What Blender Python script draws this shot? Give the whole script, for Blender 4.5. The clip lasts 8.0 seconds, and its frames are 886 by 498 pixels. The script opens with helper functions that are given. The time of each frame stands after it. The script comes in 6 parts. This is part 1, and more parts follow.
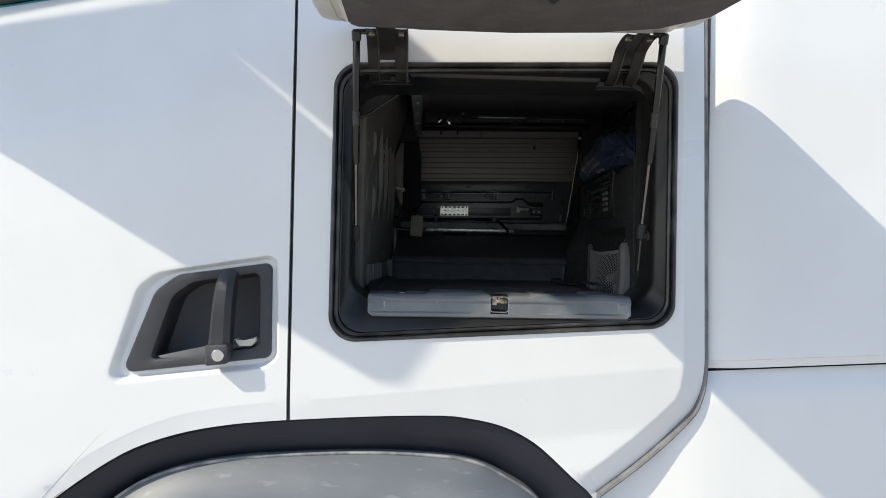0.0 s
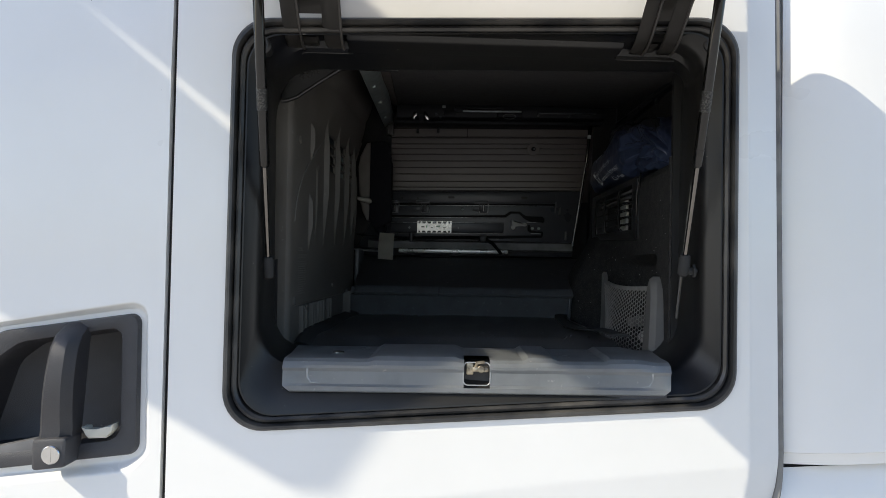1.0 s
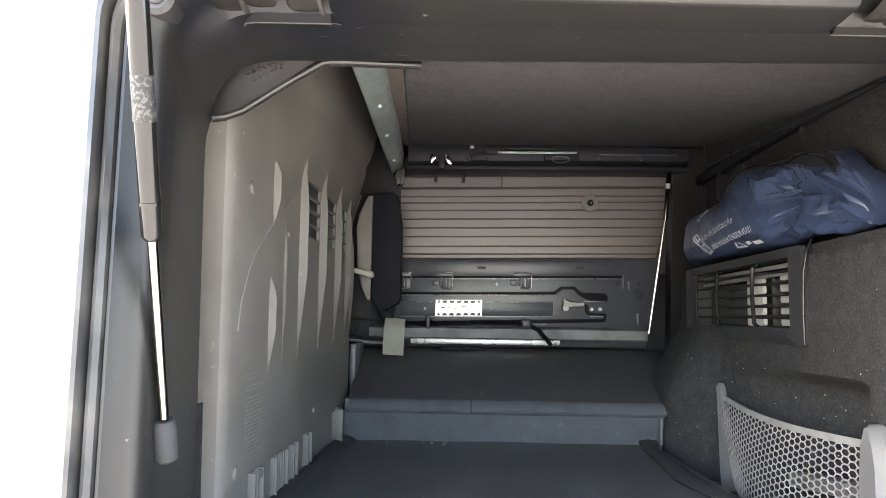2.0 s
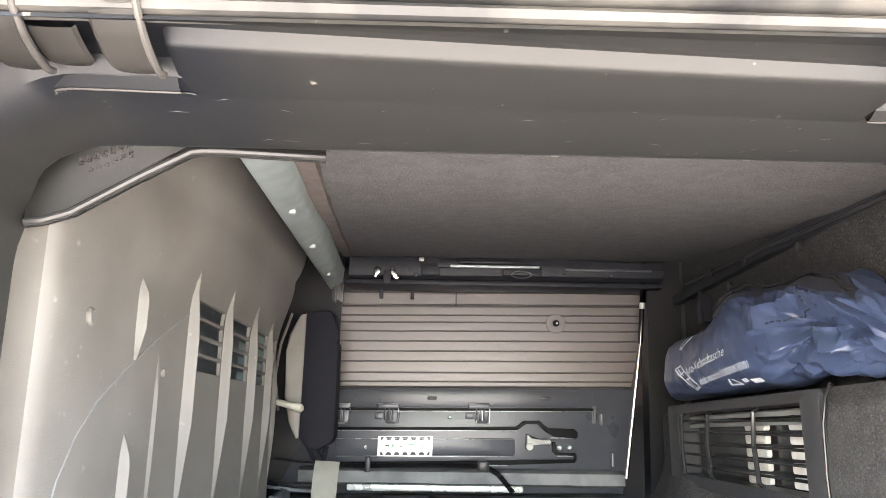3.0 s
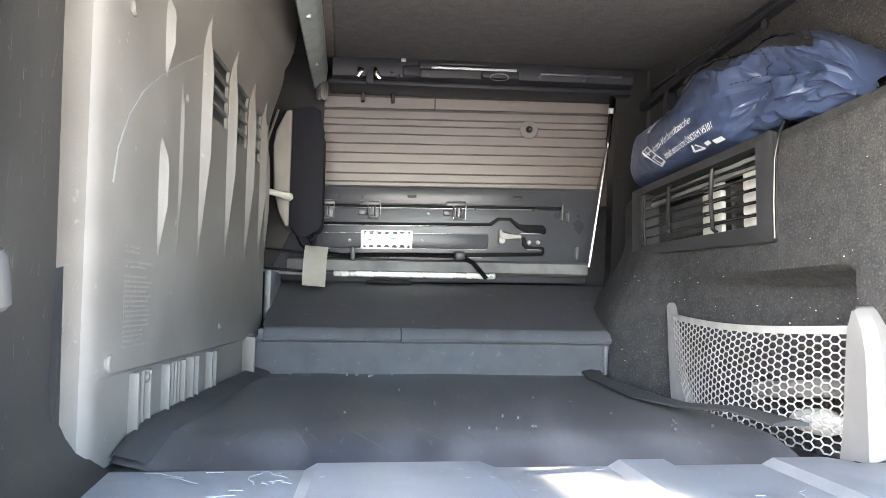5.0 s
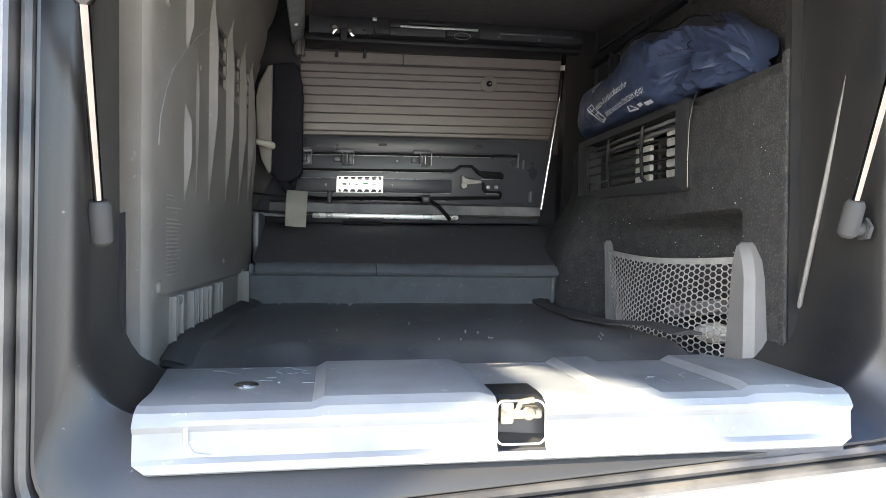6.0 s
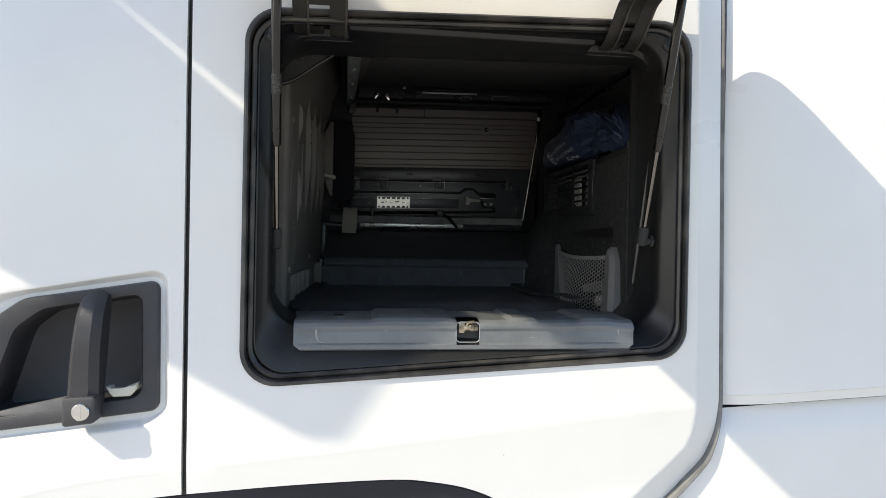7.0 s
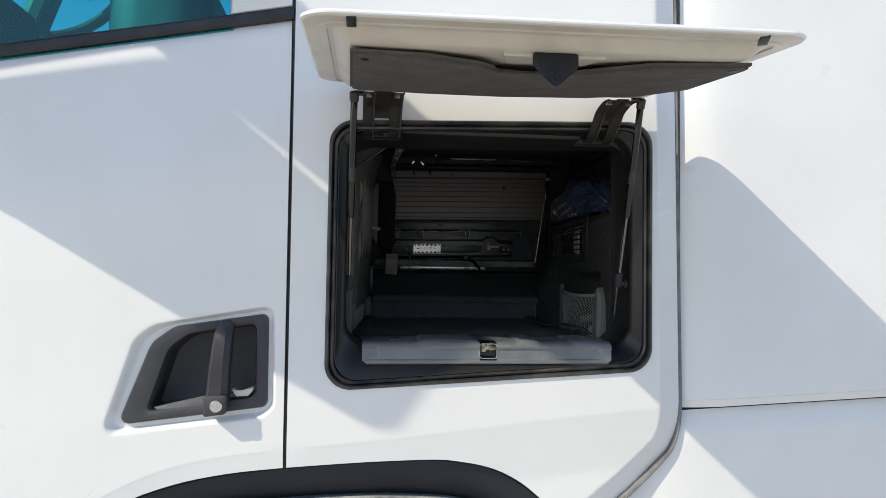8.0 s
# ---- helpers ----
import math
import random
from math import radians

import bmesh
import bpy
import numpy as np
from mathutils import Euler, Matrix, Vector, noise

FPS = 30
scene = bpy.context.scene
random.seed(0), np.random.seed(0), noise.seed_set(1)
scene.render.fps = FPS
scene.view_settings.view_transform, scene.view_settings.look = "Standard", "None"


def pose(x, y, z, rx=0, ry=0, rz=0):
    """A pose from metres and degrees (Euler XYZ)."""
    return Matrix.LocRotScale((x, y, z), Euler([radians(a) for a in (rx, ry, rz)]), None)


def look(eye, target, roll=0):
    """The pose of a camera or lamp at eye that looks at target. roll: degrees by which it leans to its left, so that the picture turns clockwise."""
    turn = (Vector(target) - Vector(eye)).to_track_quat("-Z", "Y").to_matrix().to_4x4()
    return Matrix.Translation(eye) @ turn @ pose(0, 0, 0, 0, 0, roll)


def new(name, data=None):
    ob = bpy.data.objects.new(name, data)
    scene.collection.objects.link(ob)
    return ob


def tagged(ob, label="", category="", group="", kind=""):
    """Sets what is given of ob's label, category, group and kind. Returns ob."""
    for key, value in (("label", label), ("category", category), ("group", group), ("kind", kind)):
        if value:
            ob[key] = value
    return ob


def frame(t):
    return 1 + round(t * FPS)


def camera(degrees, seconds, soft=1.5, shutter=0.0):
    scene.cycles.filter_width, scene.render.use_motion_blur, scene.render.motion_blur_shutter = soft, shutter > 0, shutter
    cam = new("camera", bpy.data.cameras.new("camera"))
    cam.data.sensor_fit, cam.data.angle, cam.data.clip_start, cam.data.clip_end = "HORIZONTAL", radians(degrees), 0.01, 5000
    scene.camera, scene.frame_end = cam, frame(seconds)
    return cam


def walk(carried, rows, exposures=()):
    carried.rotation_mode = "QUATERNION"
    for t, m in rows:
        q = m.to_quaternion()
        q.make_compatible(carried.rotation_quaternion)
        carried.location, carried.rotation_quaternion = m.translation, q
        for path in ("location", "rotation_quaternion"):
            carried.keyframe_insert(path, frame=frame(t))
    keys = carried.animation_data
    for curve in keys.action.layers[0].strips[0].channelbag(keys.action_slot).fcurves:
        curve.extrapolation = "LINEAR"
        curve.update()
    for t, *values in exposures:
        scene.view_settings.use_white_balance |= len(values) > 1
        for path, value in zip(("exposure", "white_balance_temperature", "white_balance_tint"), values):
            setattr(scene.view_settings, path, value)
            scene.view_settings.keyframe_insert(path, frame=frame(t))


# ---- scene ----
cam = camera(63.9, 8.0, soft=0.6)
PATH = [
    (0, (0.03, -0.009, 1.575), (0.004, 1.99, 1.611), 1.2),
    (0.5, (0.055, 0.178, 1.597), (0.023, 2.177, 1.635), 1.2),
    (1, (0.094, 0.435, 1.632), (0.056, 2.434, 1.688), 1.2),
    (1.2, (0.092, 0.529, 1.643), (0.053, 2.528, 1.706), 1.2),
    (2.3, (0.024, 1.006, 1.733), (-0.024, 2.983, 2.034), 0.9),
    (2.5, (0.039, 1.036, 1.743), (0.005, 3.002, 2.11), 1.1),
    (3, (0.07, 1.078, 1.759), (0.104, 3.011, 2.269), 1.0),
    (3.5, (0.06, 1.07, 1.717), (0.126, 2.991, 2.27), 1.1),
    (4, (0.042, 1.052, 1.659), (0.119, 2.988, 2.153), 0.9),
    (4.5, (0.034, 1.041, 1.63), (0.142, 3.017, 1.924), 0.8),
    (5, (0.026, 1.039, 1.618), (0.197, 3.024, 1.789), 1.0),
    (5.2, (0.01, 1.046, 1.604), (0.225, 3.03, 1.741), 1.0),
    (6.3, (-0.003, 0.76, 1.617), (0.287, 2.739, 1.605), 0.8),
    (6.5, (0.004, 0.645, 1.618), (0.292, 2.624, 1.607), 0.7),
    (7, (-0.019, 0.326, 1.621), (0.176, 2.317, 1.615), 1.1),
    (7.5, (-0.053, 0.048, 1.641), (0.091, 2.043, 1.664), 0.9),
    (8, (-0.065, -0.07, 1.638), (0.063, 1.924, 1.725), 0.9),
]

walk(cam, [(t, look(eye, target, roll)) for t, eye, target, roll in PATH],
     exposures=[(0.0, 0.46, 5940, 10), (0.6, 0.51, 5940, 10), (1.2, 0.70, 6030, 11), (1.8, 2.9, 6250, 13), (2.4, 5.0, 6500, 14), (3.0, 4.88, 6400, 14), (3.5, 4.64, 6350, 14), (4.0, 5.28, 6250, 14),
                (4.5, 5.05, 6150, 13), (5.0, 4.88, 6350, 13), (5.5, 4.1, 6250, 12), (6.3, 2.9, 6250, 12), (6.7, 1.7, 6200, 11), (7.0, 0.72, 6160, 10), (7.3, 0.57, 6020, 10), (7.6, 0.56, 5980, 10), (8.0, 0.36, 5980, 10)])

# ---- world and sun ----
# the truck's side is turned a little against the locker
FACE = pose(0, 1.365, 0, 0, 0, 3.1)
HERE = Matrix()
SUN_WAY = (FACE.to_3x3() @ Vector((2.1, 1.0, -1.79))).normalized()
sun = new("sun", bpy.data.lights.new("sun", "SUN"))
sun.data.energy, sun.data.angle, sun.data.color = 3.45, radians(0.55), (1.0, 0.865, 0.625)
sun.matrix_world = look((0, 0, 6), Vector((0, 0, 6)) + SUN_WAY)
world = bpy.data.worlds.new("sky")
scene.world = world
world.use_nodes = True
wn = world.node_tree.nodes
sky = wn.new("ShaderNodeTexSky")
sky.sky_type, sky.sun_disc = "NISHITA", False
to_sun = -SUN_WAY
sky.sun_elevation = math.asin(to_sun.z)
sky.sun_rotation = math.atan2(to_sun.x, to_sun.y)
world.node_tree.links.new(sky.outputs[0], wn["Background"].inputs[0])
wn["Background"].inputs[1].default_value = 0.134


# ---- materials ----
def material(name, colour, rough=0.5, metal=0.0, second=None, spots=30.0, mix=(0.4, 0.65), grain=0.0, grain_size=400.0,
             coat=0.0, sheen=0.0, fine=None, fine_size=600.0, fine_mix=(0.55, 0.7), rough_var=0.12, stretch=(1, 1, 1), spec=0.5, vary=0.0):
    """A surface with broad stains (second), fine specks (fine) and a grain in relief."""
    m = bpy.data.materials.new(name)
    m.use_nodes = True
    n, l = m.node_tree.nodes, m.node_tree.links
    b = n["Principled BSDF"]
    b.inputs["Metallic"].default_value = metal
    b.inputs["Coat Weight"].default_value = coat
    b.inputs["Coat Roughness"].default_value = 0.08
    b.inputs["Sheen Weight"].default_value = sheen
    b.inputs["Specular IOR Level"].default_value = spec
    co = n.new("ShaderNodeTexCoord")
    mp = n.new("ShaderNodeMapping")
    mp.inputs["Scale"].default_value = stretch
    l.new(co.outputs["Object"], mp.inputs["Vector"])

    def field(size, detail, lo, hi):
        t = n.new("ShaderNodeTexNoise")
        t.inputs["Scale"].default_value, t.inputs["Detail"].default_value = size, detail
        l.new(mp.outputs["Vector"], t.inputs["Vector"])
        r = n.new("ShaderNodeMapRange")
        r.inputs["From Min"].default_value, r.inputs["From Max"].default_value = lo, hi
        l.new(t.outputs["Fac"], r.inputs["Value"])
        return t.outputs["Fac"], r.outputs["Result"]

    def blend(fac, a, c):
        x = n.new("ShaderNodeMix")
        x.data_type = "RGBA"
        l.new(fac, x.inputs["Factor"])
        if isinstance(a, tuple):
            x.inputs["A"].default_value = (*a, 1)
        else:
            l.new(a, x.inputs["A"])
        x.inputs["B"].default_value = (*c, 1)
        return x.outputs["Result"]

    raw, broad = field(spots, 5, *mix)
    out = blend(broad, colour, second or tuple(0.86 * c for c in colour))
    if fine:
        _, specks = field(fine_size, 2, *fine_mix)
        out = blend(specks, out, fine)
    if vary:
        info = n.new("ShaderNodeObjectInfo")
        hsv = n.new("ShaderNodeHueSaturation")
        mr = n.new("ShaderNodeMapRange")
        mr.inputs["To Min"].default_value, mr.inputs["To Max"].default_value = 1 - vary, 1 + vary
        l.new(info.outputs["Random"], mr.inputs["Value"])
        l.new(mr.outputs["Result"], hsv.inputs["Value"])
        l.new(out, hsv.inputs["Color"])
        out = hsv.outputs["Color"]
    l.new(out, b.inputs["Base Color"])
    rr = n.new("ShaderNodeMapRange")
    rr.inputs["To Min"].default_value, rr.inputs["To Max"].default_value = max(0.03, rough - rough_var), min(1, rough + rough_var)
    l.new(raw, rr.inputs["Value"])
    l.new(rr.outputs["Result"], b.inputs["Roughness"])
    if grain:
        g, _ = field(grain_size, 3, 0, 1)
        bp = n.new("ShaderNodeBump")
        bp.inputs["Strength"].default_value, bp.inputs["Distance"].default_value = grain, 0.002
        l.new(g, bp.inputs["Height"])
        l.new(bp.outputs["Normal"], b.inputs["Normal"])
    return m


WHITE = material("white_paint", (0.80, 0.80, 0.79), 0.3, second=(0.77, 0.77, 0.755), spots=4, coat=0.4, rough_var=0.08)
CREAM = material("hatch_inner_paint", (0.62, 0.575, 0.485), 0.4, second=(0.53, 0.48, 0.40), spots=14, mix=(0.45, 0.75), coat=0.2)
DUSTY_BLACK = material("dusty_black_plastic", (0.0185, 0.0181, 0.0173), 0.40, second=(0.0070, 0.0077, 0.0105), spots=3.4, mix=(0.48, 0.57), grain=0.05,
                       grain_size=600, spec=0.45, rough_var=0.16, fine=(0.12, 0.11, 0.10), fine_size=150, fine_mix=(0.74, 0.80))
RUBBER = material("black_rubber_seal", (0.018, 0.018, 0.02), 0.38, second=(0.035, 0.035, 0.036), spots=25)
DUSTY_SEAL = material("dusty_rubber_seal", (0.028, 0.028, 0.029), 0.34, second=(0.075, 0.071, 0.065), spots=16, mix=(0.45, 0.65))
EDGE_GREY = material("dull_grey_edging", (0.165, 0.16, 0.15), 0.6, second=(0.14, 0.135, 0.125), spots=30)
PLATE_BLACK = material("gloss_black_plate", (0.035, 0.034, 0.034), 0.24, second=(0.045, 0.044, 0.043), spots=20, rough_var=0.05)
TRIM_GREY = material("grey_edge_rubber", (0.20, 0.20, 0.195), 0.6, second=(0.13, 0.13, 0.13), spots=30)
ARCH_BLACK = material("black_arch_plastic", (0.015, 0.017, 0.026), 0.45, second=(0.020, 0.022, 0.032), spots=8, grain=0.2, grain_size=700, spec=0.4)
MUD_GREY = material("dusty_grey_mudguard", (0.15, 0.162, 0.178), 0.5, second=(0.20, 0.21, 0.22), spots=14, mix=(0.42, 0.72), grain=0.15, grain_size=300, stretch=(0.35, 1, 1),
                    fine=(0.26, 0.265, 0.27), fine_size=60, fine_mix=(0.62, 0.8))
WORN_RIM = material("pale_worn_rim", (0.36, 0.35, 0.33), 0.5, second=(0.16, 0.165, 0.17), spots=24, mix=(0.4, 0.6))
LINING = material("hatch_felt_lining", (0.100, 0.093, 0.088), 0.95, second=(0.128, 0.119, 0.112), spots=20, grain=0.9, grain_size=500,
                  fine=(0.20, 0.19, 0.18), fine_size=420, fine_mix=(0.56, 0.74), spec=0.1)
CARPET = material("speckled_needle_felt", (0.038, 0.038, 0.039), 0.97, second=(0.052, 0.051, 0.050), spots=60, grain=1.0, grain_size=420,
                  fine=(0.080, 0.078, 0.072), fine_size=330, fine_mix=(0.52, 0.74), spec=0.08)
CEIL_FELT = material("ceiling_felt", (0.092, 0.088, 0.090), 0.97, second=(0.111, 0.107, 0.107), spots=55, grain=0.9, grain_size=420,
                     fine=(0.135, 0.129, 0.124), fine_size=360, fine_mix=(0.50, 0.74), spec=0.08)
SIDE_PLASTIC = material("grey_brown_moulded_plastic", (0.122, 0.113, 0.100), 0.50, second=(0.158, 0.148, 0.133), spots=11, grain=0.12, grain_size=900,
                        fine=(0.22, 0.21, 0.20), fine_size=90, fine_mix=(0.70, 0.8), spec=0.4)
SLOT_BLUE = material("slot_shade_blue", (0.030, 0.040, 0.046), 0.4, spots=40)
SLOT_TEAL = material("pale_teal_duct", (0.20, 0.27, 0.27), 0.4, spots=40)
FLOOR_MAT = material("scuffed_black_floor_mat", (0.047, 0.0475, 0.050), 0.40, second=(0.112, 0.111, 0.110), spots=15, mix=(0.42, 0.74), grain=0.08, grain_size=200, rough_var=0.22,
                     fine=(0.15, 0.148, 0.145), fine_size=120, fine_mix=(0.66, 0.82), stretch=(1, 0.3, 1))
STEP_PLASTIC = material("grey_blue_step_plastic", (0.105, 0.110, 0.117), 0.4, second=(0.085, 0.088, 0.093), spots=30, mix=(0.45, 0.7), grain=0.06, grain_size=400,
                        fine=(0.17, 0.175, 0.18), fine_size=110, fine_mix=(0.64, 0.80))
STEP_FELT = material("dark_step_cover", (0.056, 0.055, 0.058), 0.5, second=(0.078, 0.075, 0.073), spots=26, mix=(0.45, 0.7), grain=0.1, grain_size=500,
                     fine=(0.14, 0.14, 0.135), fine_size=70, fine_mix=(0.66, 0.80))
SILL_PAINT = material("pale_grey_painted_steel", (0.38, 0.40, 0.418), 0.33, second=(0.30, 0.318, 0.33), spots=18, mix=(0.5, 0.75), coat=0.0,
                      fine=(0.56, 0.56, 0.55), fine_size=95, fine_mix=(0.70, 0.77), metal=0.22)
STEEL_BLACK = material("black_painted_steel", (0.056, 0.059, 0.069), 0.29, second=(0.063, 0.066, 0.076), spots=12, rough_var=0.05)
LINE_BLACK = material("matt_black_and_bead_shade", (0.005, 0.005, 0.006), 0.6, spots=30, spec=0.2)
BRIGHT_STEEL = material("bright_steel_and_bead_highlight", (0.46, 0.46, 0.47), 0.3, metal=0.6, spots=60, second=(0.30, 0.30, 0.31))
GEAR_BLACK = material("oily_black_steel", (0.019, 0.0197, 0.024), 0.50, second=(0.026, 0.0265, 0.031), spots=30, rough_var=0.1, spec=0.25)
HINGE_GREY = material("dark_grey_hinge_steel", (0.050, 0.047, 0.044), 0.34, second=(0.068, 0.064, 0.06), spots=14, rough_var=0.05)
SLAT_BROWN = material("grey_brown_slats", (0.172, 0.151, 0.139), 0.30, second=(0.186, 0.164, 0.152), spots=14, stretch=(0.4, 1, 2), grain=0.06, grain_size=600, rough_var=0.03)
BOARD_BROWN = material("raw_brown_board_edge", (0.120, 0.098, 0.088), 0.8, second=(0.095, 0.078, 0.070), spots=60, grain=0.4, grain_size=700)
GALV = material("galvanised_steel", (0.47, 0.52, 0.505), 0.36, metal=0.3, second=(0.40, 0.445, 0.43), spots=40, grain=0.1, grain_size=150)
CHROME = material("bright_metal", (0.75, 0.74, 0.72), 0.2, metal=1.0, spots=60)
BRASS = material("dirty_latch_metal", (0.50, 0.44, 0.33), 0.4, metal=0.8, spots=90, second=(0.16, 0.14, 0.11))
ROD_STEEL = material("polished_rod_steel", (0.21, 0.20, 0.185), 0.10, metal=1.0, spots=60, rough_var=0.04)
STRUT_DARK = material("dark_strut_paint", (0.009, 0.0088, 0.0085), 0.14, spots=40, metal=0.0, spec=0.6, rough_var=0.04)
STRUT_LABEL = material("strut_sticker", (0.075, 0.073, 0.068), 0.5, second=(0.016, 0.016, 0.016), spots=420, mix=(0.40, 0.52))
CARD = material("cream_card", (0.60, 0.58, 0.50), 0.7, second=(0.54, 0.52, 0.44), spots=30)
LABEL_WHITE = material("white_printed_foil_label", (0.88, 0.89, 0.84), 0.27, metal=0.5, spots=30)
INK = material("black_print", (0.015, 0.015, 0.015), 0.5, spots=30)
GREEN_INK = material("green_print", (0.10, 0.30, 0.14), 0.5, spots=30)
NYLON = material("navy_nylon", (0.037, 0.052, 0.104), 0.32, second=(0.042, 0.058, 0.115), spots=12, grain=0.04, grain_size=1500, rough_var=0.04, spec=1.0)
NYLON_EDGE = material("dark_zip_tape", (0.015, 0.016, 0.022), 0.6, spots=50)
PRINT_WHITE = material("white_bag_print", (0.72, 0.74, 0.78), 0.6, spots=60)
NET_GREY = material("grey_elastic_net", (0.33, 0.32, 0.30), 0.7, second=(0.27, 0.262, 0.245), spots=60, grain=0.3, grain_size=900)
NET_POST = material("grey_net_bar", (0.135, 0.132, 0.126), 0.55, second=(0.16, 0.157, 0.15), spots=30)
BAR_BLACK = material("gloss_black_grille", (0.016, 0.016, 0.016), 0.2, spots=60)
FILTER = material("pale_duct_plastic", (0.55, 0.54, 0.50), 0.6, second=(0.42, 0.41, 0.38), spots=40)
BELT_BLACK = material("navy_black_webbing_cover", (0.012, 0.0125, 0.018), 0.7, spec=0.2, second=(0.016, 0.016, 0.021), spots=30, grain=0.4, grain_size=800)
BELT_TAUPE = material("taupe_cover_plastic", (0.24, 0.225, 0.20), 0.5, spots=20)
HANDLE_BLACK = material("textured_black_handle_plastic", (0.036, 0.036, 0.041), 0.42, second=(0.050, 0.050, 0.055), spots=14, grain=0.35, grain_size=1100)
HANDLE_GREY = material("worn_grey_handle_ledge", (0.16, 0.16, 0.165), 0.4, spots=40)
ASPHALT = material("yard_paving", (0.52, 0.49, 0.445), 0.9, second=(0.45, 0.42, 0.38), spots=1.2, grain=0.8, grain_size=60, fine=(0.40, 0.375, 0.34), fine_size=90)
TYRE = material("tyre_rubber", (0.03, 0.03, 0.03), 0.8, spots=10)
GROOVE_SHADE = material("brown_groove_shade", (0.055, 0.047, 0.043), 0.6, spots=30)
VENT_BLACK = material("satin_black_vent_frame", (0.022, 0.022, 0.0235), 0.42, second=(0.03, 0.03, 0.031), spots=20, grain=0.2, grain_size=900)
SEAM_DARK = material("dark_seam_thread", (0.006, 0.008, 0.016), 0.7, spots=60)
CAB_GREY = material("cab_grey_trim", (0.16, 0.165, 0.17), 0.55, second=(0.11, 0.115, 0.12), spots=9)
CAB_DARK = material("cab_interior_plastic", (0.05, 0.05, 0.055), 0.6, spots=5)


def glass(name, colour):
    m = bpy.data.materials.new(name)
    m.use_nodes = True
    n, l = m.node_tree.nodes, m.node_tree.links
    mixer, clear, gloss, fres = (n.new("ShaderNode" + k) for k in ("MixShader", "BsdfTransparent", "BsdfGlossy", "Fresnel"))
    clear.inputs[0].default_value = (*colour, 1)
    gloss.inputs["Roughness"].default_value = 0.02
    fres.inputs["IOR"].default_value = 1.5
    l.new(fres.outputs[0], mixer.inputs[0])
    l.new(clear.outputs[0], mixer.inputs[1])
    l.new(gloss.outputs[0], mixer.inputs[2])
    l.new(mixer.outputs[0], n["Material Output"].inputs["Surface"])
    return m


TINTED = glass("tinted_cab_glass", (0.28, 0.80, 0.82))

# ---- building helpers ----
BASE = {}
# the locker's inner lining, drawn square, stretched and sheared to fit the camera's view
INNER = Matrix(((1.0456, -0.0366, 0.0103, 0.0406), (-0.0070, 1.0885, -0.0771, 0.0124), (0.0024, 0.0149, 1.0246, -0.0615), (0, 0, 0, 1)))
LINED = set()


def thing(name, label, category, base=(0, 0, 0), within=HERE, group="", kind="", inner=False):
    """An Empty at the thing's base, in the frame of the truck's side or of the locker."""
    ob = new(name)
    if inner:
        base = tuple(INNER @ Vector(base))
        LINED.add(ob)
    ob.empty_display_size = 0.05
    ob.matrix_basis = within @ Matrix.Translation(base)
    BASE[ob] = Vector(base)
    return tagged(ob, label, category, group, kind)


def part(name, bm, mat, parent, label="", smooth=35, kind=""):
    """Links a bmesh, drawn in its thing's frame, as one mesh object under parent."""
    if parent in LINED:
        bmesh.ops.transform(bm, matrix=INNER, verts=bm.verts)
    bmesh.ops.translate(bm, vec=-BASE[parent], verts=bm.verts)
    bmesh.ops.recalc_face_normals(bm, faces=bm.faces)
    me = bpy.data.meshes.new(name)
    bm.to_mesh(me)
    bm.free()
    me.materials.append(mat)
    me.polygons.foreach_set("use_smooth", [True] * len(me.polygons))
    me.set_sharp_from_angle(angle=radians(smooth))
    ob = new(name, me)
    ob.parent = parent
    BASE[ob] = BASE[parent]
    if parent in LINED:
        LINED.add(ob)
    return tagged(ob, label, kind=kind)


def setting(name, bm, mat, label, category, within=HERE, smooth=35, kind="structure", inner=False):
    """A piece of the setting, or a one-mesh thing, at top level."""
    if inner:
        bmesh.ops.transform(bm, matrix=INNER, verts=bm.verts)
    c = sum((v.co for v in bm.verts), Vector()) / len(bm.verts)
    low = min(v.co.z for v in bm.verts)
    base = Vector((c.x, c.y, low))
    holder = new(name + "_holder")
    BASE[holder] = base
    ob = part(name, bm, mat, holder, "", smooth)
    ob.parent = None
    bpy.data.objects.remove(holder)
    ob.name = name
    ob.matrix_basis = within @ Matrix.Translation(base)
    return tagged(ob, label, category, kind=kind)


def box(bm, x0, x1, y0, y1, z0, z1, bevel=0.0, seg=2):
    made = bmesh.ops.create_cube(bm, size=1)["verts"]
    bmesh.ops.transform(bm, matrix=Matrix.Translation(((x0 + x1) / 2, (y0 + y1) / 2, (z0 + z1) / 2)) @ Matrix.Diagonal((x1 - x0, y1 - y0, z1 - z0, 1)), verts=made)
    if bevel:
        edges = list({e for v in made for e in v.link_edges})
        bmesh.ops.bevel(bm, geom=edges, offset=bevel, segments=seg, affect="EDGES", profile=0.5)
    return bm


def boxes(*specs):
    bm = bmesh.new()
    for s in specs:
        box(bm, *s)
    return bm


def skin(bm, rings, closed=True, cap0=False, cap1=False):
    """Joins rows of points with quads."""
    rows = [[bm.verts.new(p) for p in ring] for ring in rings]
    n = len(rows[0])
    for a, b in zip(rows, rows[1:]):
        for i in range(n if closed else n - 1):
            j = (i + 1) % n
            bm.faces.new((a[i], a[j], b[j], b[i]))
    if cap0:
        bm.faces.new(rows[0])
    if cap1:
        bm.faces.new(rows[-1])
    return rows


